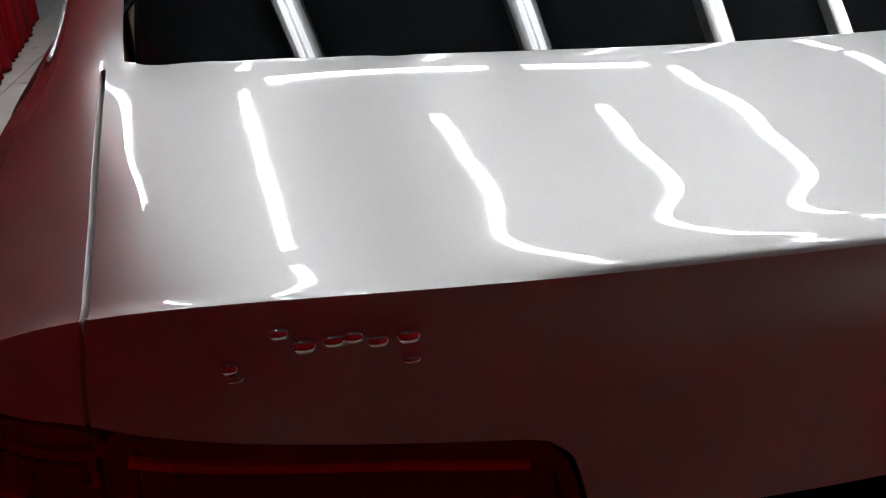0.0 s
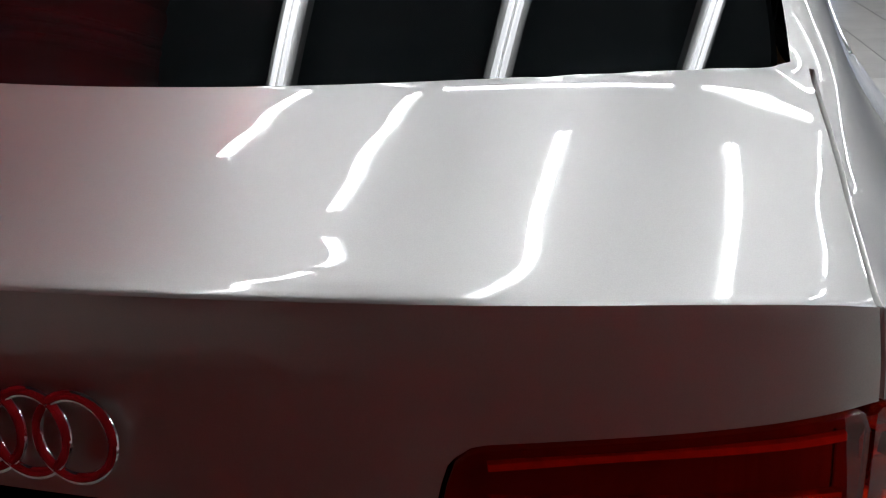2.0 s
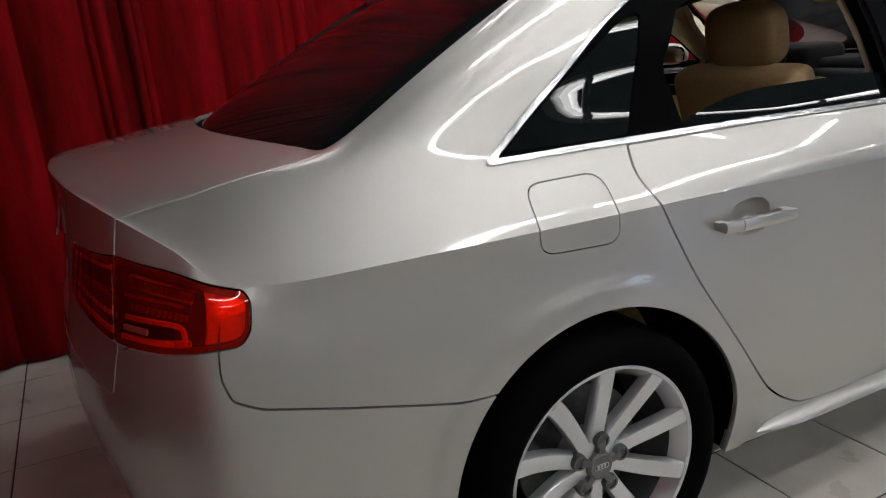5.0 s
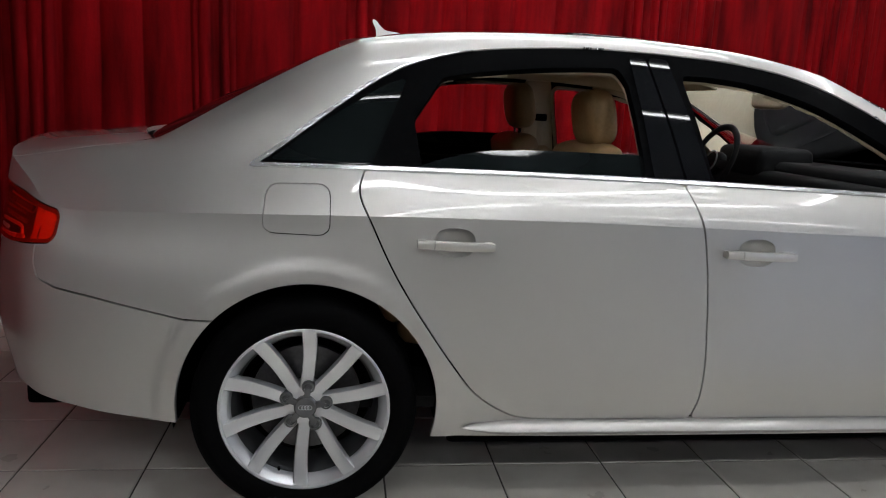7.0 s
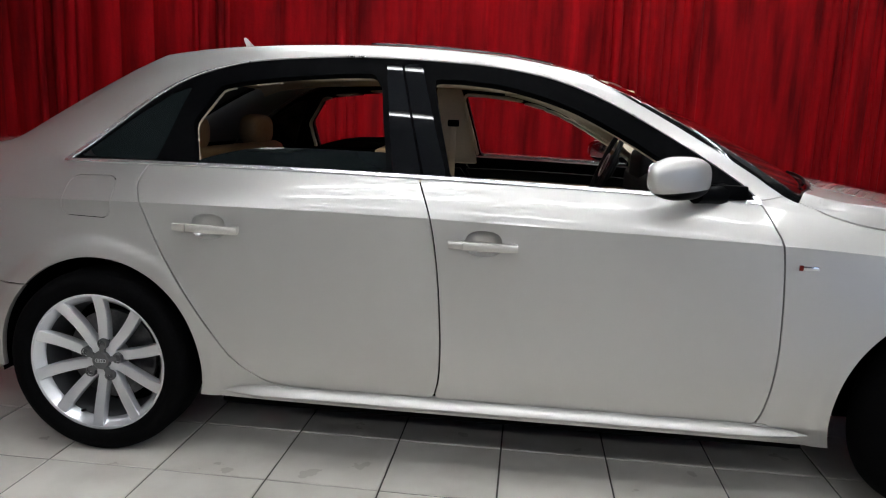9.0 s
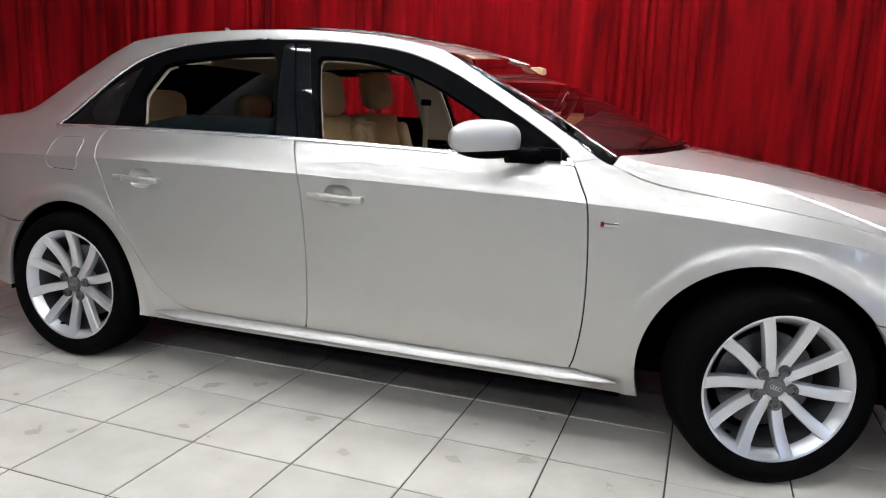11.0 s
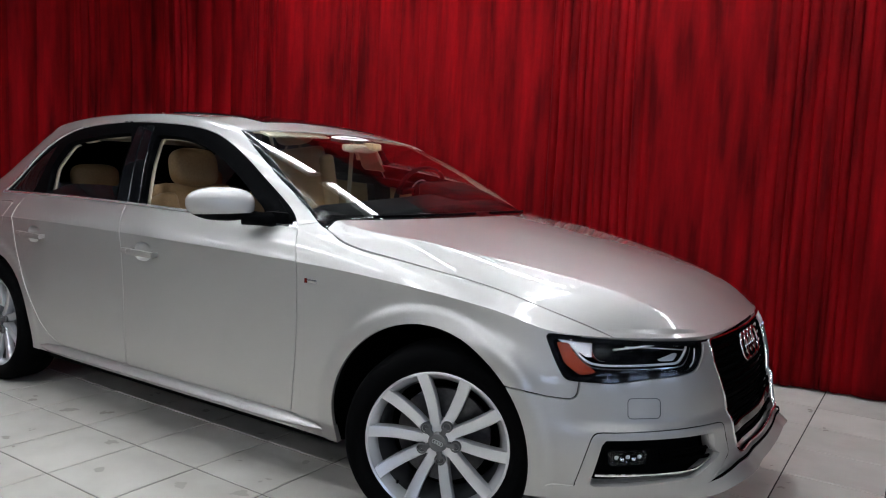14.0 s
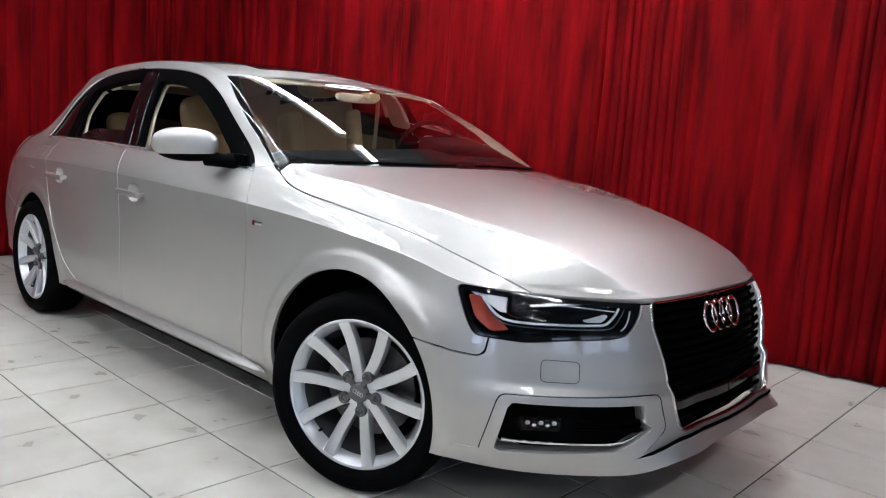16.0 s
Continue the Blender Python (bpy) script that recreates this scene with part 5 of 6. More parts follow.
def add_tail_lamps():
    split = LOWER["UV"][:, 0]
    lenses = {}
    for nm, keep in (("tail_lamp", (.607 + .0025) - split), ("lid_lamp", split - .607 + .0025)):
        reg = clip(LOWER, np.maximum(uz(LOWER, TAIL_LAMP) + .001, keep))
        lens_rim = clip(reg, -(uz(reg, TAIL_LAMP) + .011))
        for side in (0, 1):
            f = mirrored if side else (lambda q: q)
            lens = panel(nm, f(moved(reg, .002)), LAMP_RED, CAR, .008, "red tail lamp lens")
            lens.visible_shadow = False
            lenses[nm, side] = lens
            panel("lamp_back", f(moved(reg, -.045)), LAMP_DARK, lens, .002)
            panel("lamp_edge", f(moved(lens_rim, -.006)), LAMP_DARK, lens, .03)
    def homes(x):
        nm = "tail_lamp" if x > -1.143 else "lid_lamp"
        return lenses[nm, 0], lenses[nm, 1]

    def inset(name, shape, mat, lift, label=""):
        pc = clip(LOWER, np.maximum(uz(LOWER, outline(shape, .008)), uz(LOWER, TAIL_LAMP) + .010))
        for f, home in zip((lambda q: q, mirrored), homes(shape[0][0])):
            panel(name, f(moved(pc, lift)), mat, home, .012, label)

    def guide(name, pts, half, mat, lift, label=""):
        ps, ns = follow(curve(pts, 8), lift)
        near, far = homes(pts[0][0])
        flip_y(strip(ps, ns, half, mat, near, name, .005, label), parent=far)

    def tooth(x, z, w, h, lift, mat):
        p, nn = on_lower(x, z)
        bm = bmesh.new()
        box(bm, -w, w, -.005, .005, -h, h, .002)
        m = nn.to_track_quat("-Y", "Z").to_matrix().to_4x4()
        bmesh.ops.transform(bm, matrix=Matrix.Translation(p + nn * lift) @ m @ pose(0, 0, 0, 0, 14, 0), verts=bm.verts)
        near, far = homes(x)
        flip_y(part("lamp_facet", bm, mat, near), parent=far)
    # outer half: broad end band, a bright bar between two rows of teeth, dark bezel with a pale reflector, lower band
    inset("end_band", [(-.838, .90), (-.66, .88), (-.66, .74), (-.815, .74), (-.80, .80)], LAMP_RED_END, -.012, "bright red end reflector")
    inset("end_rib", [(-.775, .90), (-.768, .90), (-.755, .74), (-.762, .74)], LAMP_DARK, -.008)
    guide("light_guide", [(-1.11, .858), (-1.0, .852), (-.90, .842)], .0045, LAMP_RED_IN, -.014, "orange red light bar")
    guide("light_guide", [(-1.11, .817), (-1.0, .814), (-.915, .808), (-.89, .795), (-.885, .778)], .005, LAMP_RED_MID, -.016)
    guide("upper_band", [(-1.12, .880), (-1.0, .868), (-.89, .856)], .013, LAMP_RED_END, -.034, "red upper reflector band")
    guide("lower_band", [(-1.125, .779), (-1.0, .777), (-.86, .780)], .007, LAMP_RED_MID, -.014, "red lower reflector band")
    guide("lower_cell", [(-.92, .779), (-.86, .780)], .0075, LAMP_RED_END, -.010)
    guide("lamp_bezel", [(-1.12, .797), (-1.03, .795), (-.94, .792)], .010, GLOSS_BLACK, -.022)
    guide("reverse_reflector", [(-1.112, .798), (-1.07, .797), (-1.025, .795)], .006, LAMP_SILVER, -.012, "pale reversing reflector")
    for k in range(11):
        tooth(-1.10 + .0215 * k, .880 - .0022 * k, .0055, .008, -.022, LAMP_DARK)
        tooth(-1.10 + .0205 * k, .836 - .0013 * k, .0042, .007, -.026, LAMP_RED_IN)
    # inner half: thin guides over a row of small facets
    guide("light_guide", [(-1.395, .886), (-1.3, .895), (-1.16, .900)], .004, LAMP_RED_MID, -.012)
    guide("light_guide", [(-1.405, .856), (-1.3, .856), (-1.16, .853)], .0075, LAMP_RED_IN, -.010)
    guide("light_guide", [(-1.40, .856), (-1.385, .856), (-1.37, .856)], .0055, LAMP_RED_IN, -.008)
    guide("lower_band", [(-1.395, .80), (-1.3, .793), (-1.16, .783)], .007, LAMP_RED_MID, -.014)
    for k in range(12):
        tooth(-1.398 + .021 * k, .827 - .0014 * k, .0045, .005, -.020, LAMP_RED_MID)


def add_head_lamps():
    reg = clip(LOWER, uz(LOWER, HEAD_LAMP) + .001)
    rim = clip(reg, -(uz(reg, HEAD_LAMP) + .012))
    amber = clip(reg, uz(reg, outline([(3.217, .712), (3.258, .711), (3.337, .624), (3.29, .617), (3.244, .652)], .006)))
    lenses = []
    for side in (0, 1):
        f = mirrored if side else (lambda q: q)
        lens = panel("head_lamp", f(moved(reg, .001)), LENS, CAR, .001, "clear head lamp lens")
        lens.visible_shadow = False
        lenses.append(lens)
        panel("lamp_back", f(moved(reg, -.075)), GLOSS_BLACK, lens, .002)
        panel("lamp_edge", f(moved(rim, -.004)), GLOSS_BLACK, lens, .07)
        panel("side_marker", f(moved(amber, -.014)), AMBER, lens, .02, "amber corner reflector")

    def bar(pts, half, lift, mat=CHROME, thick=.008, name="lamp_strip"):
        ps, ns = follow(curve(pts, 8), lift)
        flip_y(strip(ps, ns, half, mat, lenses[0], name, thick), parent=lenses[1])
    # two nested chrome strips that turn up at both ends, an upper spear, a short outer arc
    bar([(3.264, .706), (3.284, .682), (3.308, .660), (3.342, .649), (3.417, .646), (3.549, .648), (3.584, .650), (3.606, .662), (3.645, .695)], .0036, -.012, LAMP_SILVER, .004)
    bar([(3.268, .694), (3.288, .668), (3.312, .647), (3.342, .638), (3.42, .635), (3.549, .636), (3.596, .639), (3.62, .652), (3.66, .692)], .0022, -.014, CHROME, .004)
    bar([(3.636, .634), (3.655, .650), (3.681, .688)], .0018, -.014, LAMP_SILVER, .003)
    bar([(3.392, .694), (3.49, .703), (3.59, .711)], .0030, -.014, LAMP_SILVER, .004)
    bar([(3.43, .703), (3.53, .697), (3.63, .688)], .0016, -.016, LAMP_SILVER, .003)
    for k in range(10):
        bar([(3.50 + .0125 * k, .713 - .0012 * k), (3.505 + .0125 * k, .713 - .0012 * k)], .0035, -.018, LAMP_SILVER, .003, "lamp_cell")
    for shape, name, label in (([(3.205, .726), (3.34, .722), (3.34, .672), (3.312, .672), (3.27, .700)], "reflector_bowl", "silver reflector bowl"),
                               ([(3.505, .657), (3.600, .684), (3.612, .680), (3.586, .657)], "reflector_fin", "silver reflector fin")):
        pc = clip(LOWER, np.maximum(uz(LOWER, outline(shape, .006)), uz(LOWER, HEAD_LAMP) + .008))
        for f, lens in zip((lambda q: q, mirrored), lenses):
            panel(name, f(moved(pc, -.028)), LAMP_SILVER, lens, .003, label)
    p, n = on_lower(3.362, .692)
    bm = bmesh.new()
    q = n.to_track_quat("Y", "Z").to_matrix().to_4x4()
    revolve(bm, [(.036, -.02), (.036, .0), (.033, .004), (.030, -.004)], 32)
    bmesh.ops.transform(bm, matrix=Matrix.Translation(p - n * .020) @ q, verts=bm.verts)
    flip_y(part("projector_ring", bm, CHROME, lenses[0]), parent=lenses[1])
    bm = bmesh.new()
    bmesh.ops.create_uvsphere(bm, u_segments=24, v_segments=14, radius=.030)
    bmesh.ops.transform(bm, matrix=Matrix.Translation(p - n * .034), verts=bm.verts)
    flip_y(part("projector_lens", bm, GLOSS_BLACK, lenses[0], "dark glass projector lens"), parent=lenses[1])


def add_front():
    reg = clip(LOWER, uz(LOWER, GRILLE) + .001)
    frame_ = clip(reg, -(uz(reg, GRILLE) + .0055))
    inner = clip(reg, uz(reg, GRILLE) + .005)
    g = panel("grille", joined(moved(inner, -.04), mirrored(moved(inner, -.04))), BLACK_TRIM, CAR, .004, "black radiator grille")
    panel("grille_frame", joined(moved(frame_, .003), mirrored(moved(frame_, .003))), CHROME, g, .012, "polished grille surround")
    for k in range(13):
        z = .362 + .0272 * k
        row = [x for x in np.linspace(3.76, 4.1, 36) if sd_poly(np.array([x]), np.array([z]), GRILLE)[0] < -.014]
        ps, ns = follow([(x, z) for x in row], -.022)
        ps = ps + [Vector((p.x, -p.y, p.z)) for p in ps[::-1][1:]]
        ns = ns + [Vector((n.x, -n.y, n.z)) for n in ns[::-1][1:]]
        strip(ps, ns, .0075, UNDER, g, "slat", .006)
    for k in range(4):
        bm = bmesh.new()
        ring(bm, (3.606, (k - 1.5) * .0585, .638), .043, .0062, "x", 40)
        for v in bm.verts:
            v.co.x -= (v.co.z - .638) * .3
        part("badge_ring", bm, CHROME, g)
    # fog lamp openings
    reg = clip(LOWER, uz(LOWER, FOG) + .001)
    for side in (0, 1):
        f = mirrored if side else (lambda q: q)
        panel("fog_opening", f(moved(reg, -.055)), BLACK_TRIM, CAR, .002, "black lower air intake")
    rim = clip(LOWER, np.maximum(uz(LOWER, FOG_RIM), -uz(LOWER, FOG)))
    roll = .007 * ease(-uz(rim, FOG_RIM) / .008)
    for f in (lambda q: q, mirrored):
        panel("intake_rim", f({**rim, "V": rim["V"] + rim["N"] * roll[:, None]}), PAINT, CAR, .05)
    ps, ns = follow(FOG_RIM + FOG_RIM[:1], .0)
    flip_y(strip(ps, ns, .0018, UNDER, CAR, "intake_groove", .001))
    ps, ns = follow(curve([(3.335, .319), (3.5, .316), (3.62, .318), (3.69, .344)], 8), -.008)
    flip_y(strip(ps, ns, .004, CHROME, CAR, "intake_trim", .004))
    for z in (.345, .372):
        ps, ns = follow([(3.52 + .02 * k, z) for k in range(12)], -.03)
        flip_y(strip(ps, ns, .006, UNDER, CAR, "intake_slat", .006))
    p, n = on_lower(3.425, .362)
    q = n.to_track_quat("Y", "Z").to_matrix().to_4x4()
    bm = bmesh.new()
    box(bm, -.06, .06, -.03, .0, -.02, .02, .012)
    bmesh.ops.transform(bm, matrix=Matrix.Translation(p - n * .018) @ q, verts=bm.verts)
    fog = part("fog_lamp", bm, LENS, CAR, "small clear fog lamp")
    far_fog = flip_y(fog)
    for k in range(5):
        bm = bmesh.new()
        superellipsoid(bm, (-.04 + .019 * k, -.014, .003 * (-1) ** k), (.007, .003, .0055), .8, 10, 6)
        bmesh.ops.transform(bm, matrix=Matrix.Translation(p - n * .02) @ q, verts=bm.verts)
        flip_y(part("fog_reflector", bm, CHROME if k % 2 else SATIN, fog), parent=far_fog)
    # splitter
    low = clip(LOWER, np.maximum(LOWER["UV"][:, 1] - .32, 4.96 - LOWER["UV"][:, 0]))
    out = low["V"].copy()
    push = np.clip((low["UV"][:, 0] - 4.96) / .5, 0, 1) * .026 * (1 - low["UV"][:, 1] / .32 * .9)
    low = {**low, "V": out + low["N"] * (push + .003)[:, None]}
    panel("splitter", joined(low, mirrored(low)), PAINT, CAR, .03)
    ps, ns = follow(curve([(3.585, .264), (3.66, .272), (3.74, .297), (3.82, .318), (3.95, .321), (4.098, .322)], 8), .008)
    flip_y(strip(ps, ns, .0055, UNDER, CAR, "splitter_slot", .003))
    ps, ns = follow([(3.80 + .0228 * k, .405) for k in range(14)], -.018)
    flip_y(strip(ps, ns, .017, GLOSS_BLACK, g, "plate_bar", .006), parent=g)
    bm = bmesh.new()
    box(bm, 3.0, 3.5, -.5, .5, .19, .225, .02)
    part("undertray", bm, UNDER, CAR)
    # washer cover outline and wing badge
    sq = outline([(3.415, .49), (3.51, .487), (3.51, .547), (3.415, .551)], .014)
    ps, ns = follow(sq + sq[:1], -.0005)
    flip_y(strip(ps, ns, .0012, DARK_METAL, CAR, "washer_seam", .001, lift=.0008))
    p, n = on_lower(2.28, .797)
    bm = bmesh.new()
    box(bm, 2.256, 2.312, p.y - .004, p.y + .002, .791, .804, .003)
    b = part("wing_badge", bm, CHROME, CAR)
    bm = bmesh.new()
    box(bm, 2.254, 2.266, p.y - .0055, p.y, .789, .806, .002)
    part("badge_mark", bm, LAMP_DARK, b)
    # sill blades
    rows = []
    bm = bmesh.new()
    for k in range(49):
        t = k / 48
        x = .455 + t * 1.89
        s = min(1, (t / .07) ** .6, ((1 - t) / .10) ** .6)
        p, n = on_lower(x, .262)
        w0 = -.895
        rows.append([bm.verts.new((x, w0 - dy * s, .264 + dz * max(s, .15))) for dy, dz in ((-.02, .024), (.006, .021), (.022, .010), (.026, -.002), (.018, -.013), (-.02, -.024))])
    for a, b in zip(rows, rows[1:]):
        for k in range(6):
            bm.faces.new((a[k], a[(k + 1) % 6], b[(k + 1) % 6], b[k]))
    bm.faces.new(rows[0][::-1])
    bm.faces.new(rows[-1])
    flip_y(part("sill_blade", bm, PAINT, CAR))


def add_rear():
    p, n = on_lower(-1.75, .9)
    for k in range(4):
        bm = bmesh.new()
        ring(bm, (p.x - .007, (k - 1.5) * .0395, .903), .0325, .0046, "x", 40)
        for v in bm.verts:
            v.co.x += (v.co.z - .903) * .25
        part("badge_ring", bm, CHROME, CAR)
    # chrome bumps set where the badge script glints, in place of its letters
    for y, z, w, h in ((.533, .968, .009, .005), (.531, .962, .010, .003), (.504, .989, .010, .005), (.491, .981, .012, .006), (.475, .984, .011, .005),
                       (.464, .986, .010, .005), (.451, .983, .011, .005), (.434, .985, .012, .006), (.433, .971, .010, .003)):
        bm = bmesh.new()
        q, nn = on_lower(-1.75 + y - .018, z)
        superellipsoid(bm, (q.x - .002, y, z), (.005, w * .6, h * .75), .7, 14, 8)
        part("badge_bar", bm, CHROME, CAR)
    # antenna
    prof = curve([(0, 0), (.004, .028), (-.006, .058), (.004, .06), (.03, .032), (.075, .022), (.10, .006), (.105, 0)], 5)
    bm = bmesh.new()
    rows = []
    for s in (-1, 1):
        rows.append([bm.verts.new((x, s * (.014 * (1 - z / .075) + .002), z)) for x, z in prof])
    a, b = rows
    for k in range(len(prof) - 1):
        bm.faces.new((a[k], a[k + 1], b[k + 1], b[k]))
    bm.faces.new(a)
    bm.faces.new(b[::-1])
    q, nn = on_top(.21, 0)
    bmesh.ops.transform(bm, matrix=Matrix.Translation((.2, 0, q.z - .004)) @ pose(0, 0, 0, 0, -3, 0) @ Matrix.Scale(1.22, 4), verts=bm.verts)
    part("antenna", bm, PAINT, CAR, "roof antenna fin")
    # tilted glass sunroof
    reg = clip(UPPER, np.maximum(np.maximum(.83 - UPPER["V"][:, 0], UPPER["V"][:, 0] - 1.5), -UPPER["V"][:, 1] - .41))
    reg = clip(reg, 8.2 - reg["UV"][:, 1])
    lift = .003 + .004 * np.clip((1.5 - reg["V"][:, 0]) / .67, 0, 1)
    reg = {**reg, "V": reg["V"] + reg["N"] * lift[:, None]}
    panel("sunroof", joined(reg, mirrored(reg)), GLOSS_BLACK, CAR, .012, "tilted black glass sunroof")
    # wipers
    for y0, y1 in ((-.08, -.62), (.62, .05)):
        bm = bmesh.new()
        pts = []
        for k in range(9):
            y = y0 + (y1 - y0) * k / 8
            xb = 2.48 - .22 * (y / .8) ** 2 - .016
            q, nn = on_top(xb, y)
            pts.append(q + nn * .006)
        tube(bm, pts, .006, 6)
        part("wiper", bm, BLACK_TRIM, CAR)


def ellipse_on_screen(cy, z_drop, a, b, name, mat, parent, lift=.003, n=28, label=""):
    bm = bmesh.new()
    vs = []
    for k in range(n):
        t = 2 * math.pi * k / n
        y, dx = cy + a * math.cos(t), b * math.sin(t)
        x = z_drop + dx
        q, nn = Vector((x, y, float(top_height(np.array([x]), np.array([abs(y)]))[0]))), on_top(x, y)[1]
        vs.append(bm.verts.new(q + nn * lift))
    f = bm.faces.new(vs)
    bmesh.ops.triangulate(bm, faces=[f])
    return part(name, bm, mat, parent, label, smooth=False)


def add_cabin():
    # far windscreen pillar: a padded trim that hangs below the edge of the screen
    edge = screen_edge(UPPER)
    bm = bmesh.new()
    rows = []
    for x in np.linspace(1.70, 2.19, 14):
        k = int(np.argmin(np.abs(UPPER["V"][:, 0] - x) * 4 + np.abs(edge - .03)))
        p = Vector(UPPER["V"][k]) - Vector(UPPER["N"][k]) * .016
        deep = .012 + .105 * min(1, (x - 1.70) / .3) ** .7
        p.y = -p.y
        rows.append([bm.verts.new(p - Vector((0, d[0], -d[1]))) for d in ((.012, .002), (.034, -deep * .45), (.046, -deep), (.012, -deep), (.002, -.02))])
    for a, b in zip(rows, rows[1:]):
        for k in range(5):
            bm.faces.new((a[k], a[(k + 1) % 5], b[(k + 1) % 5], b[k]))
    bm.faces.new(rows[0][::-1])
    bm.faces.new(rows[-1])
    part("screen_pillar_trim", bm, BEIGE, CAR, "beige windscreen pillar trim")
    # lining
    rf = clip(UPPER, 7.6 - UPPER["UV"][:, 1])
    rf = clip(rf, np.maximum(-top_rear(rf) - .1, top_front(rf) + .03))
    panel("headliner", joined(moved(rf, -.035), mirrored(moved(rf, -.035))), BEIGE, CAR, .004, "beige fabric headliner")
    r = clip(UPPER, np.maximum(1.3 - UPPER["V"][:, 0], UPPER["V"][:, 0] - 2.22))
    r = clip(r, np.maximum(screen_edge(r) - .06, 6.2 - r["UV"][:, 1]))
    r = clip(r, -(xz(r, FRONT_OPENING) - .015))
    r = clip(r, 1.0 - r["V"][:, 2])
    for f in (lambda q: q, mirrored):
        panel("pillar_trim", f(moved(r, -.02)), BEIGE, CAR, .006, "beige pillar trim")
        b = clip(UPPER, np.maximum(xz(UPPER, outline([(1.0, .98), (1.165, .98), (1.082, 1.36), (.95, 1.36)], .01)), np.maximum(5.2 - UPPER["UV"][:, 1], UPPER["UV"][:, 1] - 8.2)))
        panel("pillar_trim", f(moved(b, -.035)), BEIGE, CAR, .006, "beige pillar trim")
        for s in (FRONT_OPENING, REAR_OPENING):
            k = clip(UPPER, np.maximum(np.maximum(xz(UPPER, s) - .022, .007 - xz(UPPER, s)), np.maximum(6.1 - UPPER["UV"][:, 1], UPPER["UV"][:, 1] - 8.2)))
            panel("door_seal", f(moved(k, -.045)), BEIGE, CAR, .012, "cream edge of the door lining")
    # seats
    for y, dx in ((-.37, .05), (.37, -.04)):
        bm = bmesh.new()
        box(bm, 1.05 + dx, 1.55 + dx, y - .25, y + .25, .42, .56, .06, 3)
        seat = part("front_seat", bm, LEATHER, CAR, "tan leather front seat")
        bm = bmesh.new()
        box(bm, 1.08 + dx, 1.52 + dx, y - .17, y + .17, .5, .585, .03, 3)
        part("cushion", bm, LEATHER, seat)
        m = Matrix.Translation((1.06 + dx, y, .5)) @ pose(0, 0, 0, 0, -17, 0)
        bm = bmesh.new()
        box(bm, -.07, .06, -.235, .235, 0, .62, .055, 3, m)
        part("backrest", bm, LEATHER, seat)
        for s in (-1, 1):
            bm = bmesh.new()
            box(bm, -.03, .10, s * .2 - .05, s * .2 + .05, .08, .56, .04, 3, m)
            part("side_bolster", bm, LEATHER, seat)
        bm = bmesh.new()
        superellipsoid(bm, (0, 0, 0), (.055, .135, .098), .62, 32, 18)
        bmesh.ops.transform(bm, matrix=Matrix.Translation((.905 + dx, y, 1.20 - .4 * dx)) @ pose(0, 0, 0, 0, -10, 0), verts=bm.verts)
        part("headrest", bm, LEATHER, seat)
        for s in (-.05, .05):
            bm = bmesh.new()
            tube(bm, [(.9 + dx, y + s, 1.05), (.905 + dx, y + s, 1.15)], .007, 8)
            part("headrest_post", bm, CHROME, seat)
    bm = bmesh.new()
    box(bm, .28, .74, -.62, .62, .42, .58, .06, 3)
    bench = part("rear_bench", bm, LEATHER, CAR, "tan leather rear bench")
    m = Matrix.Translation((.32, 0, .5)) @ pose(0, 0, 0, 0, -22, 0)
    bm = bmesh.new()
    box(bm, -.08, .06, -.6, .6, 0, .58, .06, 3, m)
    part("backrest", bm, LEATHER, bench)
    for y in (-.38, .38):
        bm = bmesh.new()
        superellipsoid(bm, (.10, y, 1.10), (.055, .14, .075), .65, 24, 12)
        part("headrest", bm, LEATHER, bench)
    # parcel shelf, floor, dashboard
    bm = bmesh.new()
    box(bm, -.5, -.02, -.6, .6, .95, .98, .01)
    part("parcel_shelf", bm, CARPET, CAR)
    bm = bmesh.new()
    box(bm, .1, 2.3, -.78, .78, .28, .32, .01)
    box(bm, 2.25, 2.32, -.78, .78, .3, .98, .01)
    box(bm, -.1, -.04, -.66, .66, .3, .96, .01)
    part("cabin_floor", bm, CARPET, CAR)
    bm = bmesh.new()
    box(bm, 1.93, 2.42, -.76, .76, .72, .99, .05, 3)
    box(bm, 2.0, 2.3, -.7, .7, .94, 1.03, .04, 3)
    box(bm, 1.93, 2.2, .17, .57, .93, 1.09, .05, 3)
    box(bm, 1.5, 2.0, -.12, .12, .35, .68, .03, 3)
    part("dashboard", bm, DASH, CAR, "black dashboard")
    bm = bmesh.new()
    ring(bm, (0, 0, 0), .178, .0155, "x", 44)
    superellipsoid(bm, (.02, 0, 0), (.025, .075, .06), .7, 20, 10)
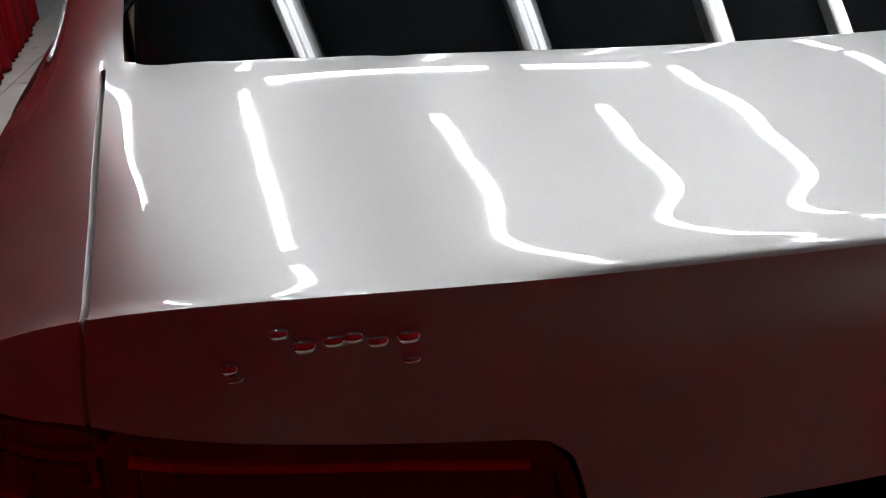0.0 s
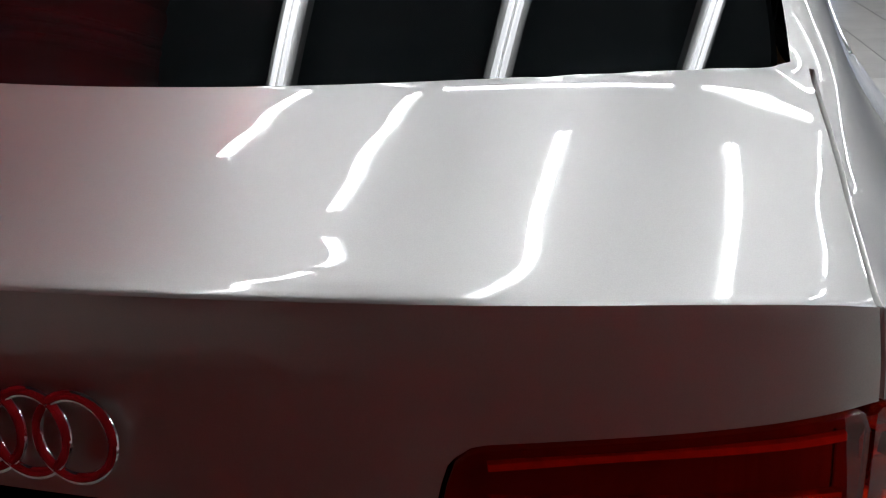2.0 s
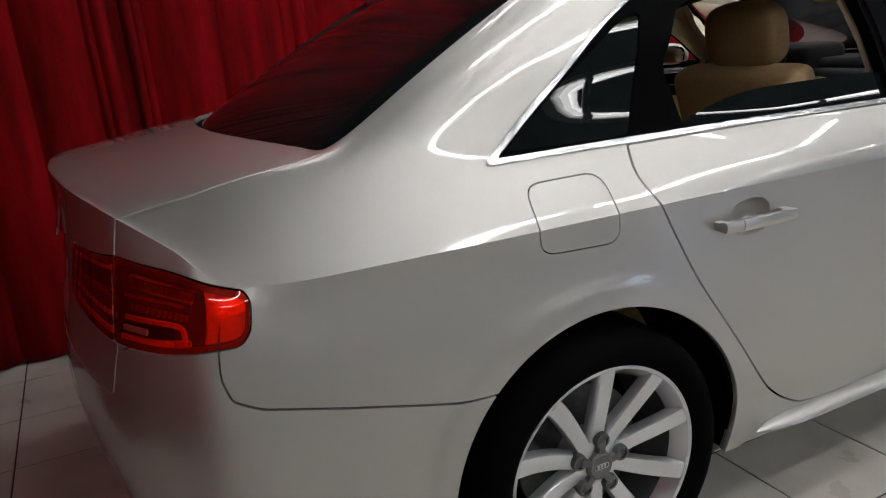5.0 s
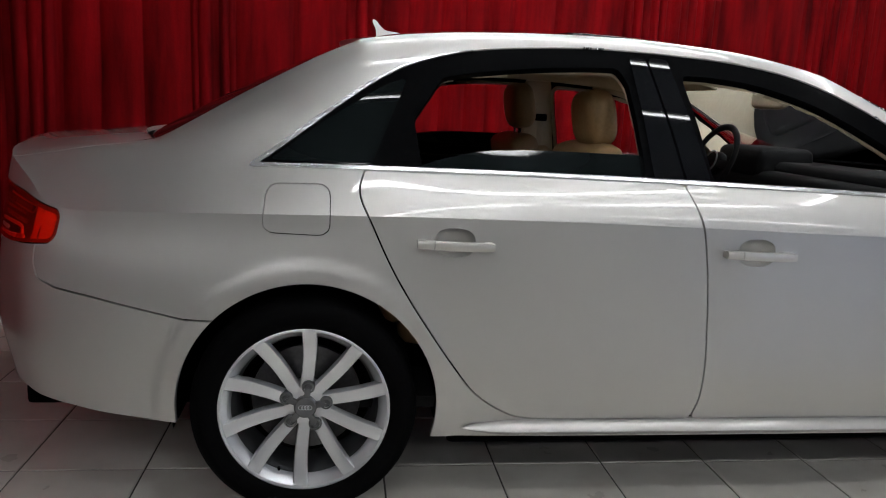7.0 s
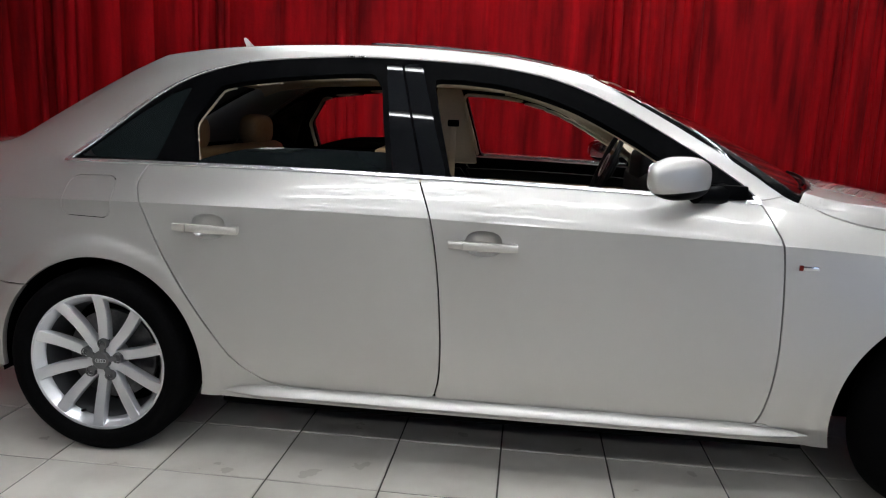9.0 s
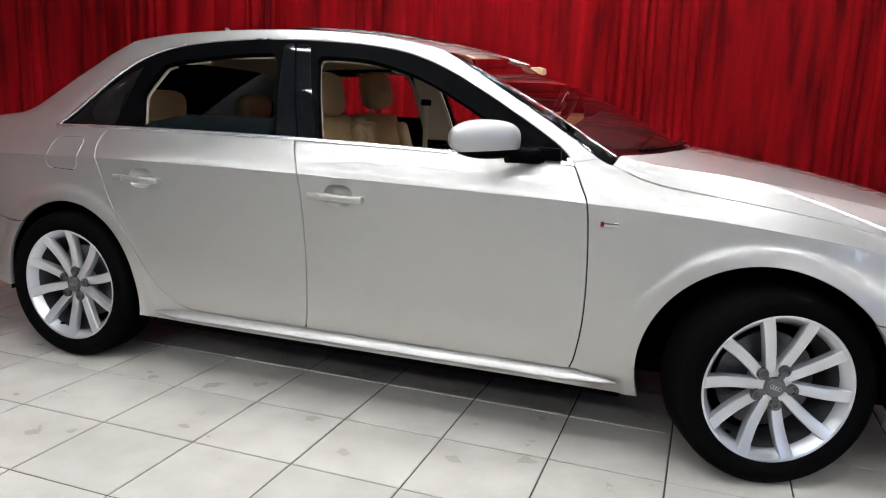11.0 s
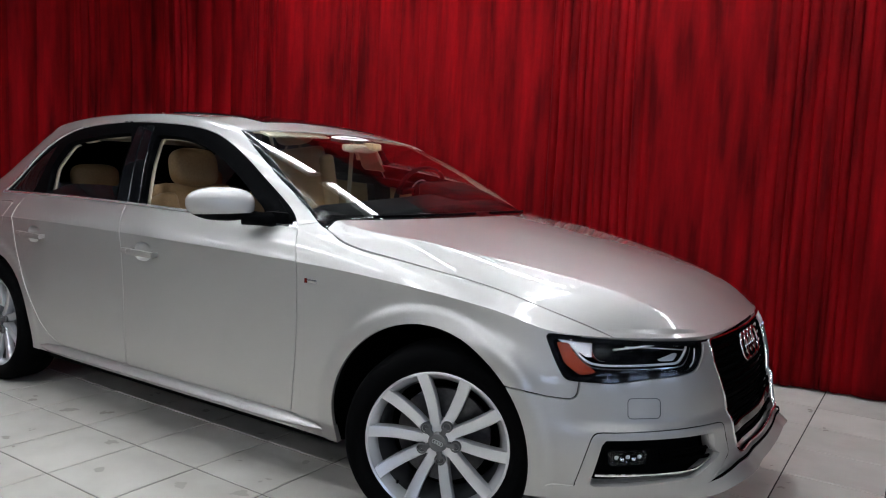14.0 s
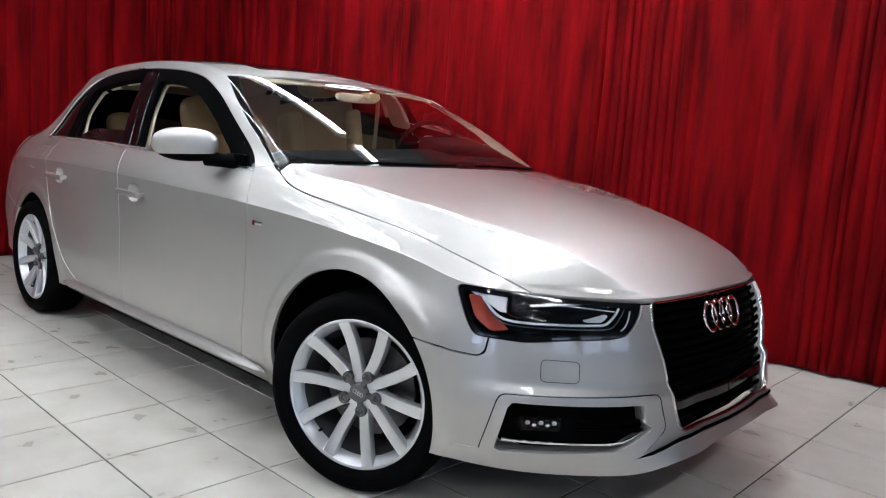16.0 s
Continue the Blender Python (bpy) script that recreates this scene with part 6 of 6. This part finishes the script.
    for a in (0, 180, 270):
        box(bm, .0, .02, .05, .17, -.018, .018, .006, 2, pose(0, 0, 0, a, 0, 0))
    bmesh.ops.transform(bm, matrix=Matrix.Translation((1.80, .37, 1.005)) @ pose(0, 0, 0, 0, 22, 0), verts=bm.verts)
    wheel = part("steering_wheel", bm, DASH, CAR)
    bm = bmesh.new()
    ring(bm, (-.004, 0, 0), .055, .004, "x", 30)
    bmesh.ops.transform(bm, matrix=Matrix.Translation((1.795, .37, 1.005)) @ pose(0, 0, 0, 0, 22, 0), verts=bm.verts)
    part("wheel_trim", bm, SATIN, wheel)
    # rear-view mirror, visors, screen sticker
    bm = bmesh.new()
    superellipsoid(bm, (1.79, -.07, 1.285), (.022, .12, .034), .55, 28, 14)
    rv = part("rear_view_mirror", bm, BEIGE, CAR, "beige rear-view mirror")
    bm = bmesh.new()
    tube(bm, [(1.79, -.02, 1.30), (1.83, 0, 1.325)], .018, 10)
    box(bm, 1.78, 1.85, -.035, .035, 1.29, 1.335, .012)
    part("mirror_foot", bm, LEATHER, rv)
    for y in (-.36, .36):
        bm = bmesh.new()
        box(bm, -.09, .09, -.19, .19, -.008, .008, .006, 2, Matrix.Translation((1.6, y, 1.352)) @ pose(0, 0, 0, 0, 14, 0))
        part("sun_visor", bm, BEIGE, CAR)
    st = ellipse_on_screen(-.09, 1.752, .135, .03, "screen_sticker", WHITE, CAR, label="white oval dealer sticker")
    for k in range(7):
        bm = bmesh.new()
        y = -.155 + .022 * k
        z = float(top_height(np.array([1.756]), np.array([abs(y)]))[0]) + .006
        box(bm, 1.750, 1.762, y, y + .014, z - .002, z, 0)
        part("sticker_bar", bm, DARK_METAL, st)
    # belts on the far pillar
    bm = bmesh.new()
    box(bm, 1.03, 1.06, .655, .66, .75, 1.16, .002)
    belt = part("seat_belt", bm, BEIGE, CAR)
    bm = bmesh.new()
    box(bm, 1.015, 1.075, .645, .662, 1.15, 1.185, .008)
    part("belt_guide", bm, BLACK_TRIM, belt, "black belt guide")


add_handles()
add_mirrors()
add_tail_lamps()
add_head_lamps()
add_front()
add_rear()
add_cabin()
